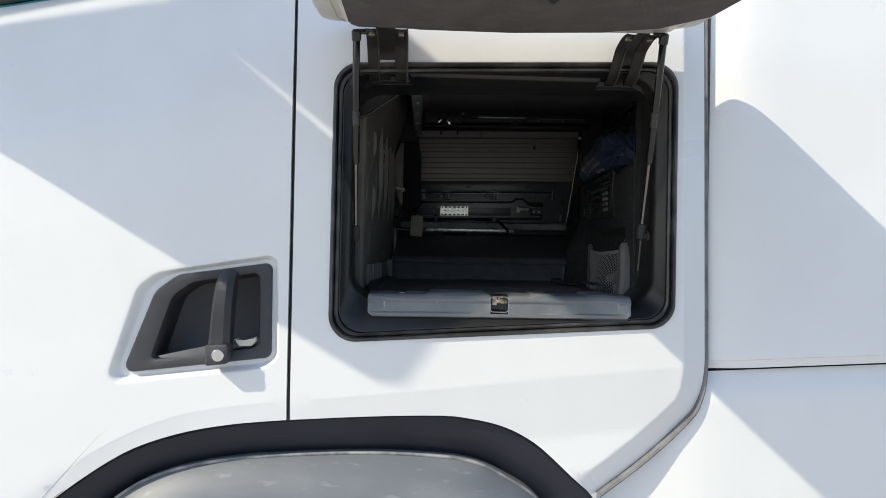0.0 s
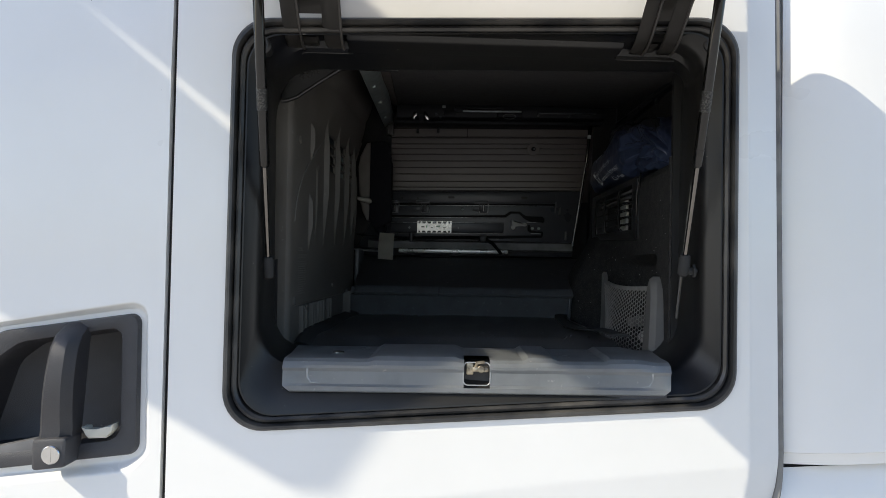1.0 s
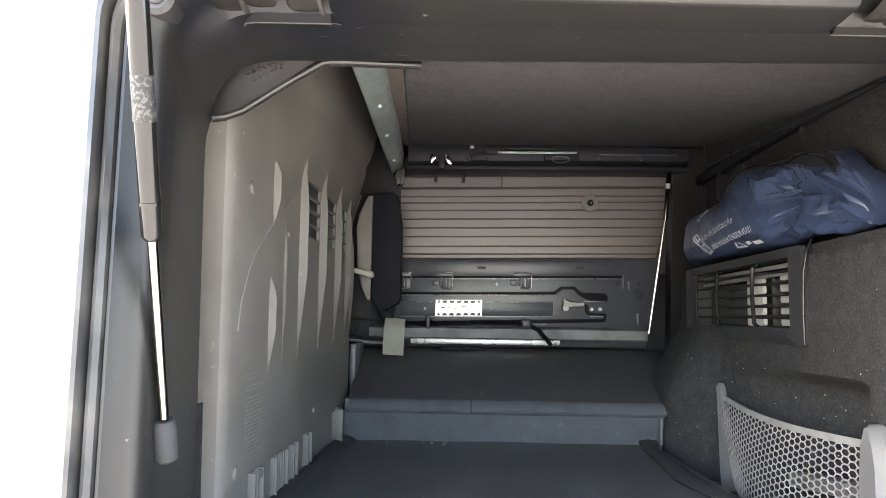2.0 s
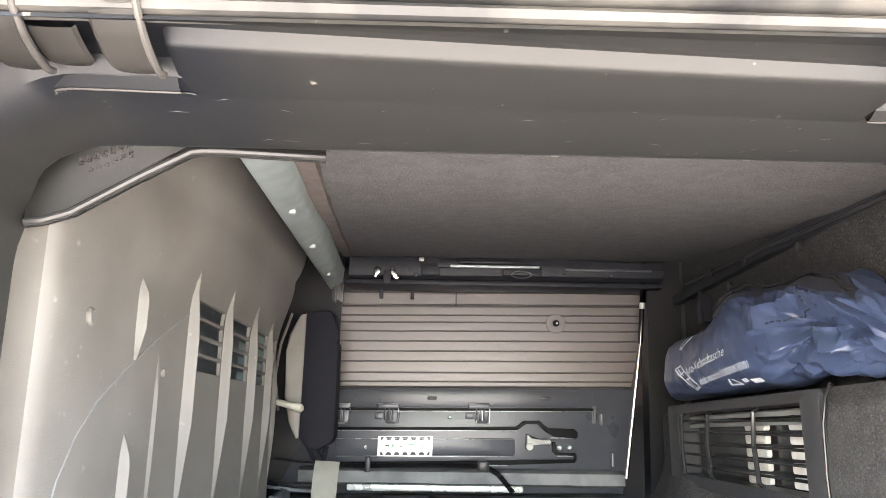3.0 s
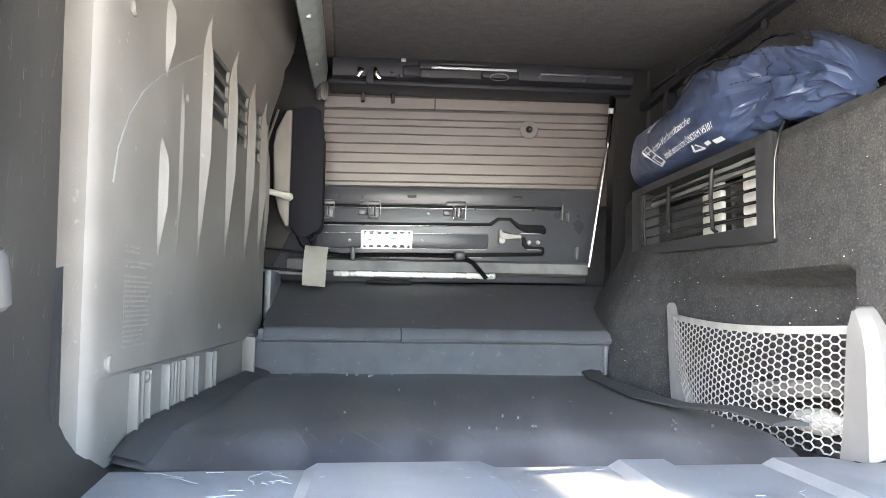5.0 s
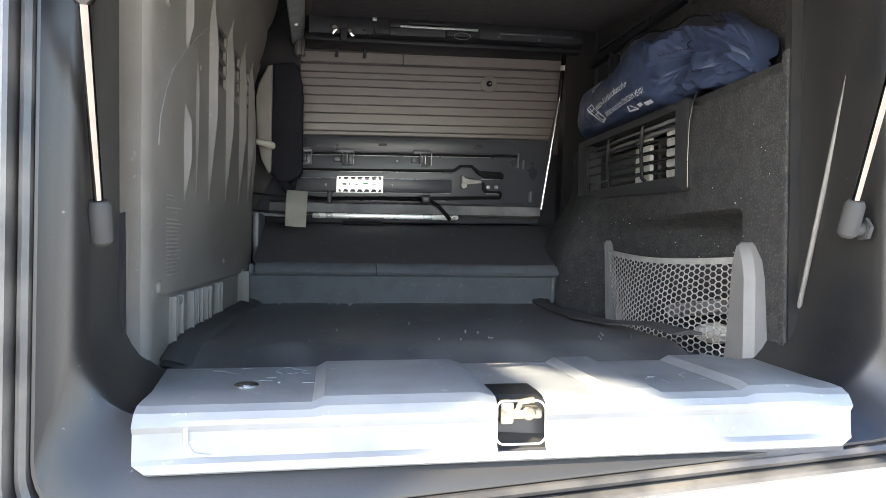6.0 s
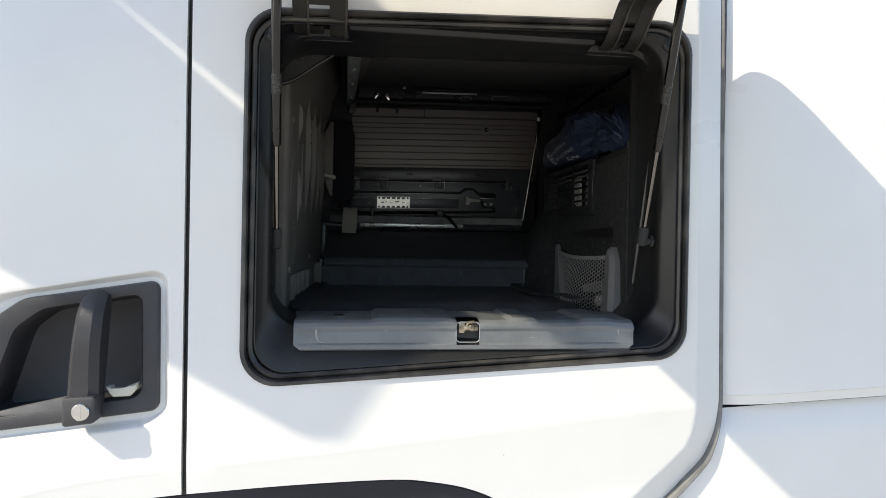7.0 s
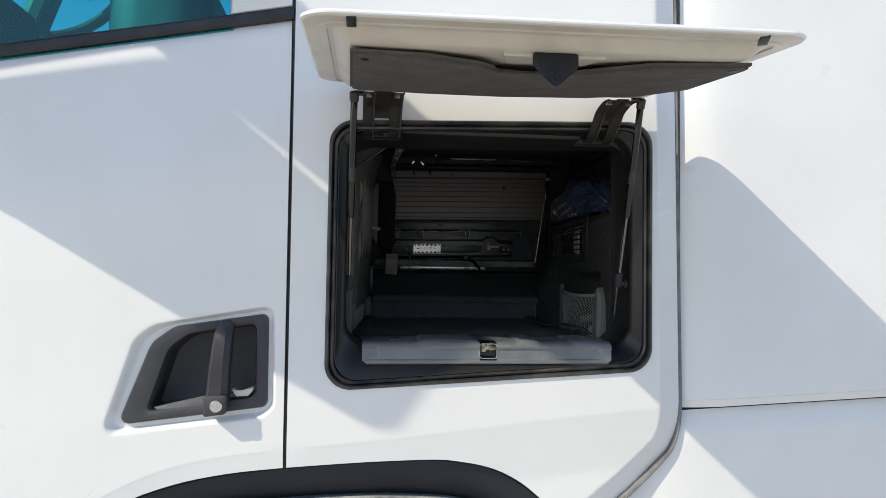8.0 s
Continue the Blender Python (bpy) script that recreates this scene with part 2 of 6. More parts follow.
def tube(bm, pts, r, n=10, caps=True):
    """A round bar along a line of points; r may be one radius or one a point."""
    pts = [Vector(p) for p in pts]
    rr = r if isinstance(r, (list, tuple)) else [r] * len(pts)
    rings = []
    for i, p in enumerate(pts):
        d = (pts[min(i + 1, len(pts) - 1)] - pts[max(i - 1, 0)]).normalized()
        side = d.cross(Vector((0.31, 0.12, 0.94))).normalized()
        up = side.cross(d)
        rings.append([p + rr[i] * (math.cos(a) * side + math.sin(a) * up) for a in (2 * math.pi * k / n for k in range(n))])
    skin(bm, rings, True, caps, caps)
    return bm


def disc(bm, centre, way, r, thick, n=16, bevel=0.0):
    c, d = Vector(centre), Vector(way).normalized()
    return tube(bm, [c, c + d * (thick - bevel), c + d * thick], [r, r, r - bevel], n)


def prism(bm, outline, place, thick, bevel=0.0):
    """An outline (a, b) laid by place(a, b, h), from h = 0 to thick."""
    low = [bm.verts.new(place(a, b, 0)) for a, b in outline]
    high = [bm.verts.new(place(a, b, thick)) for a, b in outline]
    faces = [bm.faces.new(low), bm.faces.new(high)]
    n = len(outline)
    for i in range(n):
        faces.append(bm.faces.new((low[i], low[(i + 1) % n], high[(i + 1) % n], high[i])))
    if bevel:
        edges = [e for e in faces[1].edges]
        bmesh.ops.bevel(bm, geom=edges, offset=bevel, segments=2, affect="EDGES", profile=0.5)
    return bm


def rounded(corners, r, seg=7):
    """A closed outline with rounded corners; r is one radius or one a corner."""
    out, n = [], len(corners)
    for i, c in enumerate(corners):
        rad = r[i] if isinstance(r, (list, tuple)) else r
        p, a, b = Vector(c), Vector(corners[i - 1]), Vector(corners[(i + 1) % n])
        da, db = (a - p).normalized(), (b - p).normalized()
        half = math.acos(max(-1, min(1, da.dot(db)))) / 2
        if rad < 1e-5 or half > 1.54:
            out.append(tuple(p))
            continue
        t = min(rad / math.tan(half), 0.49 * (a - p).length, 0.49 * (b - p).length)
        rad = t * math.tan(half)
        m = p + (da + db).normalized() * (rad / math.sin(half))
        s, e = p + da * t - m, p + db * t - m
        turn = math.atan2(s.x * e.y - s.y * e.x, s.dot(e))
        for k in range(seg + 1):
            w = turn * k / seg
            out.append((m.x + s.x * math.cos(w) - s.y * math.sin(w), m.y + s.x * math.sin(w) + s.y * math.cos(w)))
    return out


def spline(pts, n=4):
    """A smooth open line through points."""
    out = []
    for i in range(len(pts) - 1):
        p0, p1, p2, p3 = (Vector(pts[max(0, min(len(pts) - 1, k))]) for k in (i - 1, i, i + 1, i + 2))
        for k in range(n):
            t = k / n
            v = 0.5 * (2 * p1 + (p2 - p0) * t + (2 * p0 - 5 * p1 + 4 * p2 - p3) * t * t + (3 * p1 - p0 - 3 * p2 + p3) * t ** 3)
            out.append(tuple(v))
    return out + [tuple(pts[-1])]


def reach(outline, c, ang):
    """How far from c the outline lies in the direction ang."""
    dx, dy = math.cos(ang), math.sin(ang)
    best = 99.0
    for (x0, y0), (x1, y1) in zip(outline, outline[1:] + outline[:1]):
        ex, ey, fx, fy = x1 - x0, y1 - y0, x0 - c[0], y0 - c[1]
        den = dx * ey - dy * ex
        if abs(den) < 1e-12:
            continue
        t, s = (fx * ey - fy * ex) / den, (fx * dy - fy * dx) / den
        if t > 0 and -1e-7 <= s <= 1 + 1e-7:
            best = min(best, t)
    return best


def angles_of(c, *outlines, fill=120):
    got = {round(math.atan2(y - c[1], x - c[0]), 5) for o in outlines for x, y in o}
    got |= {round(-math.pi + 2 * math.pi * k / fill, 5) for k in range(fill)}
    got = sorted(got)
    return [a for i, a in enumerate(got) if i == 0 or a - got[i - 1] > 5e-4]


def lerp(a, b, t):
    return a + (b - a) * t


def smoothstep(lo, hi, x):
    t = max(0.0, min(1.0, (x - lo) / (hi - lo)))
    return t * t * (3 - 2 * t)


def off_line(p, line):
    """The distance of p from an open line of points."""
    best = 9.0
    for (x0, y0), (x1, y1) in zip(line, line[1:]):
        ex, ey = x1 - x0, y1 - y0
        t = max(0, min(1, ((p[0] - x0) * ex + (p[1] - y0) * ey) / (ex * ex + ey * ey)))
        best = min(best, math.hypot(p[0] - x0 - t * ex, p[1] - y0 - t * ey))
    return best


def side(u, z, d=0.0):
    """A point on the truck's side: along it, its height, and how far in from the skin."""
    return Vector((u, d, z))


# ---- the yard ----
bm = bmesh.new()
bmesh.ops.create_grid(bm, x_segments=40, y_segments=40, size=400)
setting("ground", bm, ASPHALT, "pale grey paved yard under the parked truck", "ground")

# ---- the truck's side ----
OPENING = rounded([(-0.203, 1.953), (0.468, 1.976), (0.466, 1.457), (-0.203, 1.417)], 0.05, 9)
ARCH = [(0.318, 1.120), (0.273, 1.160), (0.216, 1.212), (0.170, 1.242), (0.126, 1.260), (0.075, 1.271), (0.016, 1.277), (-0.124, 1.274), (-0.272, 1.266)]
REAR = [(0.515, 3.2), (0.524, 2.4), (0.534, 1.773), (0.540, 1.390), (0.538, 1.345), (0.528, 1.305), (0.508, 1.273), (0.430, 1.199), (0.330, 1.122)]
CREST = [(-1.0, 0.86), (-0.9, 0.985), (-0.80, 1.082), (-0.75, 1.126), (-0.712, 1.157), (-0.605, 1.226), (-0.495, 1.272), (-0.38, 1.294), (-0.272, 1.304), (0.037, 1.333), (0.256, 1.357), (0.50, 1.380), (0.7, 1.39)]


ARCH = spline(ARCH, 3)
REAR = REAR[:3] + spline(REAR[3:], 4)
CREST = spline(CREST, 3)


def crest_height(u):
    for (a, za), (b, zb) in zip(CREST, CREST[1:]):
        if u <= b:
            return lerp(za, zb, max(0, (u - a) / (b - a)))
    return CREST[-1][1]


def skin_depth(u, z):
    """Below its crease the skin leans in."""
    below = crest_height(u) - z
    return 0.12 * min(below, 0.12) * smoothstep(0, 0.006, below) if below > 0 else 0.0


def panel_depth(u, z):
    d, edge = skin_depth(u, z), off_line((u, z), REAR)
    if edge < 0.052:
        w = 0.052 - edge
        d += 0.46 * w * smoothstep(0, 0.006, w)
    return d


def holed_panel(hole, outer, c, depth, rings, fill=140, fold=0.018, spread=1.25, lips=()):
    """A skin with an opening; its edges are folded in."""
    bm = bmesh.new()
    ang = angles_of(c, hole, outer, fill=fill)
    rows = []
    rh, ro = [reach(hole, c, a) for a in ang], [reach(outer, c, a) for a in ang]
    rl = [[reach(lip, c, a) for a in ang] for lip in lips]

    def at(i, r, extra=0.0):
        u, z = c[0] + r * math.cos(ang[i]), c[1] + r * math.sin(ang[i])
        return side(u, z, depth(u, z) + extra)
    count = range(len(ang))
    rows.append([at(i, rh[i], fold) for i in count])
    start = rh
    for lip in rl:
        for k in range(12):
            rows.append([at(i, lerp(start[i], lip[i], k / 12)) for i in count])
        start = lip
    for k in range(rings + 1):
        t = (k / rings) ** spread
        rows.append([at(i, lerp(start[i], ro[i], t)) for i in count])
    rows.append([at(i, ro[i] - 0.001, fold) for i in count])
    skin(bm, rows)
    return bm


cab = thing("truck_cab", "white truck cab side with a black wheel arch", "truck", (0.1, 0.0, 0.0), FACE)
outer = [(-0.2745, 1.266), (-0.2775, 2.07), (-0.280, 3.2)] + REAR + ARCH[:-1]
part("side_panel", holed_panel(OPENING, outer, (0.13, 1.68), panel_depth, 70, spread=1.0), WHITE, cab, "white painted side panel with a locker opening")
bm = bmesh.new()
rings = []
for (u, z) in [(0.519, 3.2)] + REAR[1:]:
    rings.append((u, z))
cross = [(-0.002, 0.034), (0.001, 0.026), (0.006, 0.024), (0.0095, 0.028), (0.0095, 0.05), (-0.002, 0.05)]
rows = []
for i, (u, z) in enumerate(rings):
    a, b = Vector(rings[max(0, i - 1)]), Vector(rings[min(len(rings) - 1, i + 1)])
    d = (b - a).normalized()
    nrm = Vector((-d.y, d.x))
    rows.append([side(u + nrm.x * w, z + nrm.y * w, dd) for w, dd in cross])
skin(bm, rows, True, True, True)
part("edge_trim", bm, TRIM_GREY, cab, "grey rubber edging")
bm = bmesh.new()
box(bm, -0.284, -0.271, 0.012, 0.03, 1.262, 3.2, 0.002)
part("door_seal", bm, RUBBER, cab, "black rubber seal in the door gap")

# wheel arch
ARCH_ALL = [(-0.98, 0.72), (-0.90, 0.90), (-0.80, 1.035), (-0.705, 1.12), (-0.595, 1.194), (-0.493, 1.233), (-0.389, 1.254), (-0.272, 1.266), (-0.124, 1.274),
            (0.016, 1.277), (0.075, 1.271), (0.126, 1.260), (0.170, 1.242), (0.216, 1.212), (0.273, 1.160), (0.318, 1.118), (0.40, 1.0), (0.45, 0.86), (0.47, 0.72)]
ARCH_IN = [(-0.80, 0.72), (-0.765, 0.86), (-0.70, 1.00), (-0.645, 1.075), (-0.575, 1.130), (-0.491, 1.163), (-0.387, 1.182), (-0.29, 1.190), (-0.176, 1.195),
           (-0.07, 1.195), (0.019, 1.190), (0.065, 1.184), (0.107, 1.172), (0.151, 1.149), (0.196, 1.122), (0.235, 1.08), (0.285, 0.98), (0.315, 0.86), (0.33, 0.72)]
ARCH_ALL, ARCH_IN = spline(ARCH_ALL, 4), spline(ARCH_IN, 4)
bm = bmesh.new()
rows = []
for t, d in ((0.0, 0.03), (0.0, 0.016), (0.06, 0.012), (0.25, 0.014), (0.5, 0.022), (0.75, 0.036), (0.95, 0.056), (1.05, 0.075), (1.08, 0.12)):
    rows.append([side(lerp(a[0], b[0], t), lerp(a[1], b[1], t) - 0.001, d + skin_depth(*a)) for a, b in zip(ARCH_ALL, ARCH_IN)])
skin(bm, rows, False)
part("arch_trim", bm, ARCH_BLACK, cab, "black plastic wheel arch trim")
bm = bmesh.new()
rows = []
for t, d, dz in ((-0.02, 0.10, 0.0), (0.0, 0.050, 0.001), (0.03, 0.036, 0.0), (0.10, 0.016, -0.004), (0.22, -0.004, -0.01), (0.45, -0.02, -0.02), (0.75, -0.024, -0.03), (1.0, -0.02, -0.04)):
    rows.append([side(lerp(u, -0.24, 0.34 * t), lerp(z, 0.62, 0.5 * max(t, -0.0)) + dz * 0.3, d) for u, z in ARCH_IN])
skin(bm, rows, False)
part("mudguard", bm, MUD_GREY, cab, "dusty grey plastic mudguard with a worn rim")
bm = bmesh.new()
tube(bm, [side(u, z - 0.002, 0.044) for u, z in ARCH_IN[12:-12]], 0.0035, 8)
part("worn_rim", bm, WORN_RIM, cab, "pale worn mudguard rim")
wheel = thing("front_wheel", "black front tyre on a pale steel rim", "wheel", (-0.24, 0.2, 0.0), FACE)
bm = bmesh.new()
prof = [(0.30, 0.02), (0.44, 0.03), (0.50, 0.05), (0.51, 0.1), (0.51, 0.26), (0.50, 0.30), (0.44, 0.33), (0.30, 0.33)]
skin(bm, [[side(-0.24 + r * math.cos(a), 0.51 + r * math.sin(a), d + 0.05) for r, d in prof] for a in (2 * math.pi * k / 48 for k in range(49))], True)
tyre = part("tyre", bm, TYRE, wheel)
bm = bmesh.new()
disc(bm, side(-0.24, 0.51, 0.12), (0, 1, 0), 0.305, 0.2, 40, 0.01)
part("rim", bm, TRIM_GREY, wheel)

# the closed body round the locker
for name, spec in (("bulkhead", (-0.26, 0.55, 1.12, 1.16, 0.9, 3.26)), ("rear_wall", (0.545, 0.56, 0.20, 1.12, 1.0, 3.26)), ("roof", (-1.30, 0.515, 0.03, 2.40, 3.26, 3.30)),
                   ("pillar", (-0.34, -0.29, 0.045, 1.12, 2.1, 3.26)), ("cab_floor", (-1.30, 0.47, 0.20, 2.2, 1.30, 1.34))):
    part(name, boxes(spec), CAB_DARK, cab)

# ---- the door ----
BELT = [(-1.25, 1.973), (-0.815, 2.057), (-0.281, 2.161)]
door_out = [(-0.2815, 1.2655), (-0.2845, 2.07), (-0.2855, 2.160), (-0.815, 2.056), (-1.25, 1.973), (-1.25, 0.75), (-0.99, 0.75), (-0.90, 0.905), (-0.80, 1.04), (-0.705, 1.122)] + spline([(-0.705, 1.122), (-0.595, 1.196), (-0.493, 1.235), (-0.389, 1.2555), (-0.2815, 1.2655)], 4)[1:-1]
RECESS = rounded([(-0.627, 1.328), (-0.570, 1.517), (-0.534, 1.545), (-0.318, 1.583), (-0.302, 1.573), (-0.297, 1.385), (-0.318, 1.362)], [0.02, 0.05, 0.05, 0.02, 0.02, 0.02, 0.02], 5)
PLATE = rounded([(-0.596, 1.350), (-0.537, 1.509), (-0.494, 1.540), (-0.316, 1.567), (-0.314, 1.384)], [0.014, 0.05, 0.05, 0.012, 0.014], 5)
CUP = rounded([(-0.539, 1.378), (-0.501, 1.498), (-0.466, 1.525), (-0.340, 1.546), (-0.338, 1.405)], [0.008, 0.04, 0.04, 0.012, 0.02], 5)
HC = (-0.44, 1.45)


def inside_share(u, z):
    """1 at the handle's plate, 0 at the rim of its dish."""
    a = math.atan2(z - HC[1], u - HC[0])
    r, r0, r1 = math.hypot(u - HC[0], z - HC[1]), reach(PLATE, HC, a), reach(RECESS, HC, a)
    return max(0.0, min(1.0, (r1 - r) / max(1e-4, r1 - r0)))


def door_depth(u, z):
    d = skin_depth(u, z)
    if -0.68 < u < -0.27 and 1.28 < z < 1.62:
        d += 0.014 * smoothstep(0.02, 0.62, inside_share(u, z))
    belt = lerp(1.973, 2.161, (u + 1.25) / 0.97)
    d += 0.0075 * math.tanh(6.0 * max(0.0, z - 1.952 - 0.222 * u)) * smoothstep(0.0, 0.05, z - 1.952 - 0.222 * u)
    top = belt - z
    if top < 0.03:
        d += 0.012 * (1 - top / 0.03) ** 2
    return d


door = thing("cab_door", "closed white cab door with a black handle", "door", (-0.75, 0.0, 1.0), FACE)
part("door_skin", holed_panel(PLATE, door_out, HC, door_depth, 60, 200, 0.03, 1.1, (RECESS,)), WHITE, door, "white painted door skin")
bm = bmesh.new()
skin(bm, [[side(u, z + a, d) for a, d in ((-0.001, 0.03), (-0.001, 0.006), (0.004, 0.001), (0.018, 0.002), (0.023, 0.006), (0.023, 0.03))] for u, z in BELT], True, True, True)
part("window_seal", bm, RUBBER, door, "black rubber belt line seal")
bm = bmesh.new()
prism(bm, [(-0.4055, 2.16), (-0.285, 2.1845), (-0.290, 3.0), (-1.2, 3.0), (-1.24, 1.998), (-1.20, 2.006), (-1.16, 2.92), (-0.42, 2.92)],
      lambda a, b, h: side(a, b, 0.03 - h), 0.028, 0.004)
part("window_surround", bm, WHITE, door)
bm = boxes((-1.19, -0.40, 0.014, 0.018, 1.98, 2.93))
pane = part("window_pane", bm, TINTED, door, "tinted side window glass")
pane.visible_shadow = False
# handle
bm = bmesh.new()
ang = angles_of(HC, PLATE, CUP, fill=90)


def ring_between(t, d, scale=1.0):
    return [side(HC[0] + scale * lerp(reach(PLATE, HC, a), reach(CUP, HC, a), t) * math.cos(a),
                 HC[1] + scale * lerp(reach(PLATE, HC, a), reach(CUP, HC, a), t) * math.sin(a), d) for a in ang]


skin(bm, [ring_between(0.0, 0.024), ring_between(0.0, 0.010), ring_between(0.08, 0.004), ring_between(0.5, 0.003), ring_between(0.9, 0.006), ring_between(1.0, 0.012),
          ring_between(1.0, 0.04, 0.98), ring_between(1.0, 0.066, 0.93), ring_between(1.0, 0.074, 0.5), ring_between(1.0, 0.074, 0.02)], True, False, True)
bezel = part("handle_bezel", bm, HANDLE_BLACK, door, "textured black plastic handle surround")
bm = bmesh.new()
rows = []
for k in range(11):
    t = k / 10
    u, z, w = lerp(-0.395, -0.408, t), lerp(1.553, 1.405, t), lerp(0.0155, 0.0195, t)
    out = -0.026 - 0.010 * math.sin(math.pi * min(1, t * 1.1))
    if t < 0.12:
        out = lerp(0.004, out, t / 0.12)
    rows.append([side(u - w, z, 0.012), side(u - w, z, out + 0.008), side(u - w + 0.006, z, out), side(u + w - 0.010, z, out), side(u + w, z, out + 0.012), side(u + w, z, 0.012)])
skin(bm, rows, True, True, True)
lever = part("handle_lever", bm, HANDLE_BLACK, door, "upright black pull lever")
bm = bmesh.new()
prism(bm, rounded([(-0.429, 1.411), (-0.386, 1.413), (-0.388, 1.376), (-0.429, 1.371)], 0.005, 3), lambda a, b, h: side(a, b, 0.008 - h), 0.040, 0.004)
base_block = part("lever_foot", bm, HANDLE_BLACK, door)
bm = bmesh.new()
disc(bm, side(-0.4045, 1.392, -0.031), (0, -1, 0), 0.0115, 0.004, 24, 0.001)
box(bm, -0.4057, -0.4033, -0.0358, -0.0345, 1.384, 1.400)
part("lock_barrel", bm, CHROME, door, "round metal lock barrel")
bm = bmesh.new()
prism(bm, [(-0.528, 1.384), (-0.522, 1.379), (-0.431, 1.383), (-0.431, 1.405)], lambda a, b, h: side(a, b, 0.022 - h), 0.016, 0.002)
part("handle_ledge", bm, HANDLE_GREY, door, "worn grey ledge inside the handle dish")
bm = bmesh.new()
prism(bm, [(-0.382, 1.420), (-0.376, 1.420), (-0.374, 1.416), (-0.362, 1.416), (-0.350, 1.421), (-0.342, 1.424), (-0.342, 1.416), (-0.350, 1.407), (-0.372, 1.406), (-0.376, 1.412)],
      lambda a, b, h: side(a, b, 0.014 - h), 0.020, 0.002)
part("release_tab", bm, CARD, door, "pale metal release tab")

# inside the cab, behind the window
wheel2 = thing("steering_wheel", "dark steering wheel seen through the cab window", "steering wheel", (-0.95, 0.75, 2.1), FACE)
bm = bmesh.new()
tube(bm, [Vector((-0.98 + 0.10 * math.sin(a) + 0.12 * math.cos(a), 0.62 + 0.22 * math.sin(a), 2.50 + 0.20 * math.cos(a))) for a in (2 * math.pi * k / 40 for k in range(41))], 0.017, 10)
tube(bm, [(-0.98, 0.42, 2.5), (-0.98, 0.84, 2.5)], 0.02, 8)
tube(bm, [(-0.98, 0.62, 2.5), (-1.12, 0.62, 2.1)], 0.04, 10)
part("rim", bm, CAB_GREY, wheel2)
seat = thing("driver_seat", "dark grey driver seat inside the cab", "seat", (-0.6, 0.7, 1.34), FACE)
part("cushion", boxes((-0.95, -0.42, 0.45, 0.95, 1.55, 1.78, 0.06, 4)), CAB_GREY, seat)
bm = boxes((-0.82, -0.55, 0.46, 0.94, 1.74, 2.50, 0.10, 5))
part("backrest", bm, CAB_GREY, seat)
part("seat_base", boxes((-0.85, -0.5, 0.5, 0.9, 1.34, 1.56, 0.02)), CAB_DARK, seat)
bm = bmesh.new()
box(bm, -1.28, -1.02, 0.15, 2.2, 2.0, 2.35, 0.05, 4)
setting("dashboard", bm, CAB_DARK, "dark dashboard inside the cab", "dashboard", FACE)

# unseen mirrors, outlined and slit so their shade and sun streak fit the door
mirror = thing("side_mirror", "unseen black side mirrors on arms, shaped to shade the door", "mirror", (-1.2, 0.0, 2.0), FACE)
bm = bmesh.new()
for leaf in ([(-0.10, 2.048), (-0.20, 2.101), (-0.17, 2.28), (-0.138, 2.285), (-0.297, 2.634), (-0.10, 2.634)],
             rounded([(-0.195, 2.100), (-0.43, 2.226), (-0.536, 2.288), (-0.604, 2.62), (-0.60, 2.650), (-0.40, 2.640), (-0.311, 2.634), (-0.152, 2.285), (-0.165, 2.28)], [0.01, 0.02, 0.05, 0.03, 0.01, 0.02, 0.002, 0.002, 0.002], 5)):
    prism(bm, leaf, lambda a, b, h: Vector((-1.215 + h, a, b)), 0.03, 0.004)
part("lower_housing", bm, HANDLE_BLACK, mirror)
bm = bmesh.new()
up = rounded([(-0.10, 2.634), (-0.262, 2.636), (-0.312, 2.6545), (-0.36, 2.660), (-0.47, 2.679), (-0.74, 2.755), (-0.74, 2.92), (-0.68, 2.965), (-0.10, 2.985)], [0.01, 0.005, 0.01, 0.01, 0.02, 0.04, 0.05, 0.05, 0.02], 5)
prism(bm, up, lambda a, b, h: Vector((-1.215 + h, a, b)), 0.03, 0.006)
part("upper_housing", bm, HANDLE_BLACK, mirror)
for z in (2.15, 2.85):
    part("arm", boxes((-1.24, -1.19, -0.12, 0.02, z, z + 0.08, 0.01)), HANDLE_BLACK, mirror)

# ---- the fairing behind the cab ----
fair = thing("side_fairing", "white painted side fairing panels behind the cab", "panel", (1.1, 0.03, 0.0), FACE)


def seam(u):
    return 1.3665 + (u - 0.54) * 0.052


bm = bmesh.new()
rows = []
us = [0.549, 0.549, 0.552, 0.560, 0.575, 0.60, 0.63, 0.70, 0.9, 1.2, 1.5, 1.8]
for j in range(31):
    t = j / 30
    row = []
    for i, u in enumerate(us):
        z = lerp(seam(u) + 0.004, 3.2, t ** 1.6)
        w = max(0.0, 0.63 - u)
        d = 0.016 + 0.11 * w + 2.0 * w * w + (0.05 if i == 0 else 0.0)
        row.append(side(u, z, d))
    rows.append(row)
first = [side(p.x, p.z - 0.0005, p.y + 0.03) for p in rows[0]]
lip0 = [side(p.x, p.z, p.y + 0.010) for p in rows[0]]
lip1 = [side(p.x, p.z + 0.016, p.y + 0.006) for p in rows[0]]
lip2 = [side(p.x, p.z + 0.018, p.y) for p in rows[0]]
skin(bm, [first, lip0, lip1, lip2] + [[Vector((p.x, p.y, max(p.z, q.z + 0.002 * (k + 1)))) for p, q in zip(r, lip2)] for k, r in enumerate(rows[1:])], False)
part("upper_fairing", bm, WHITE, fair)
bm = bmesh.new()
rows = []
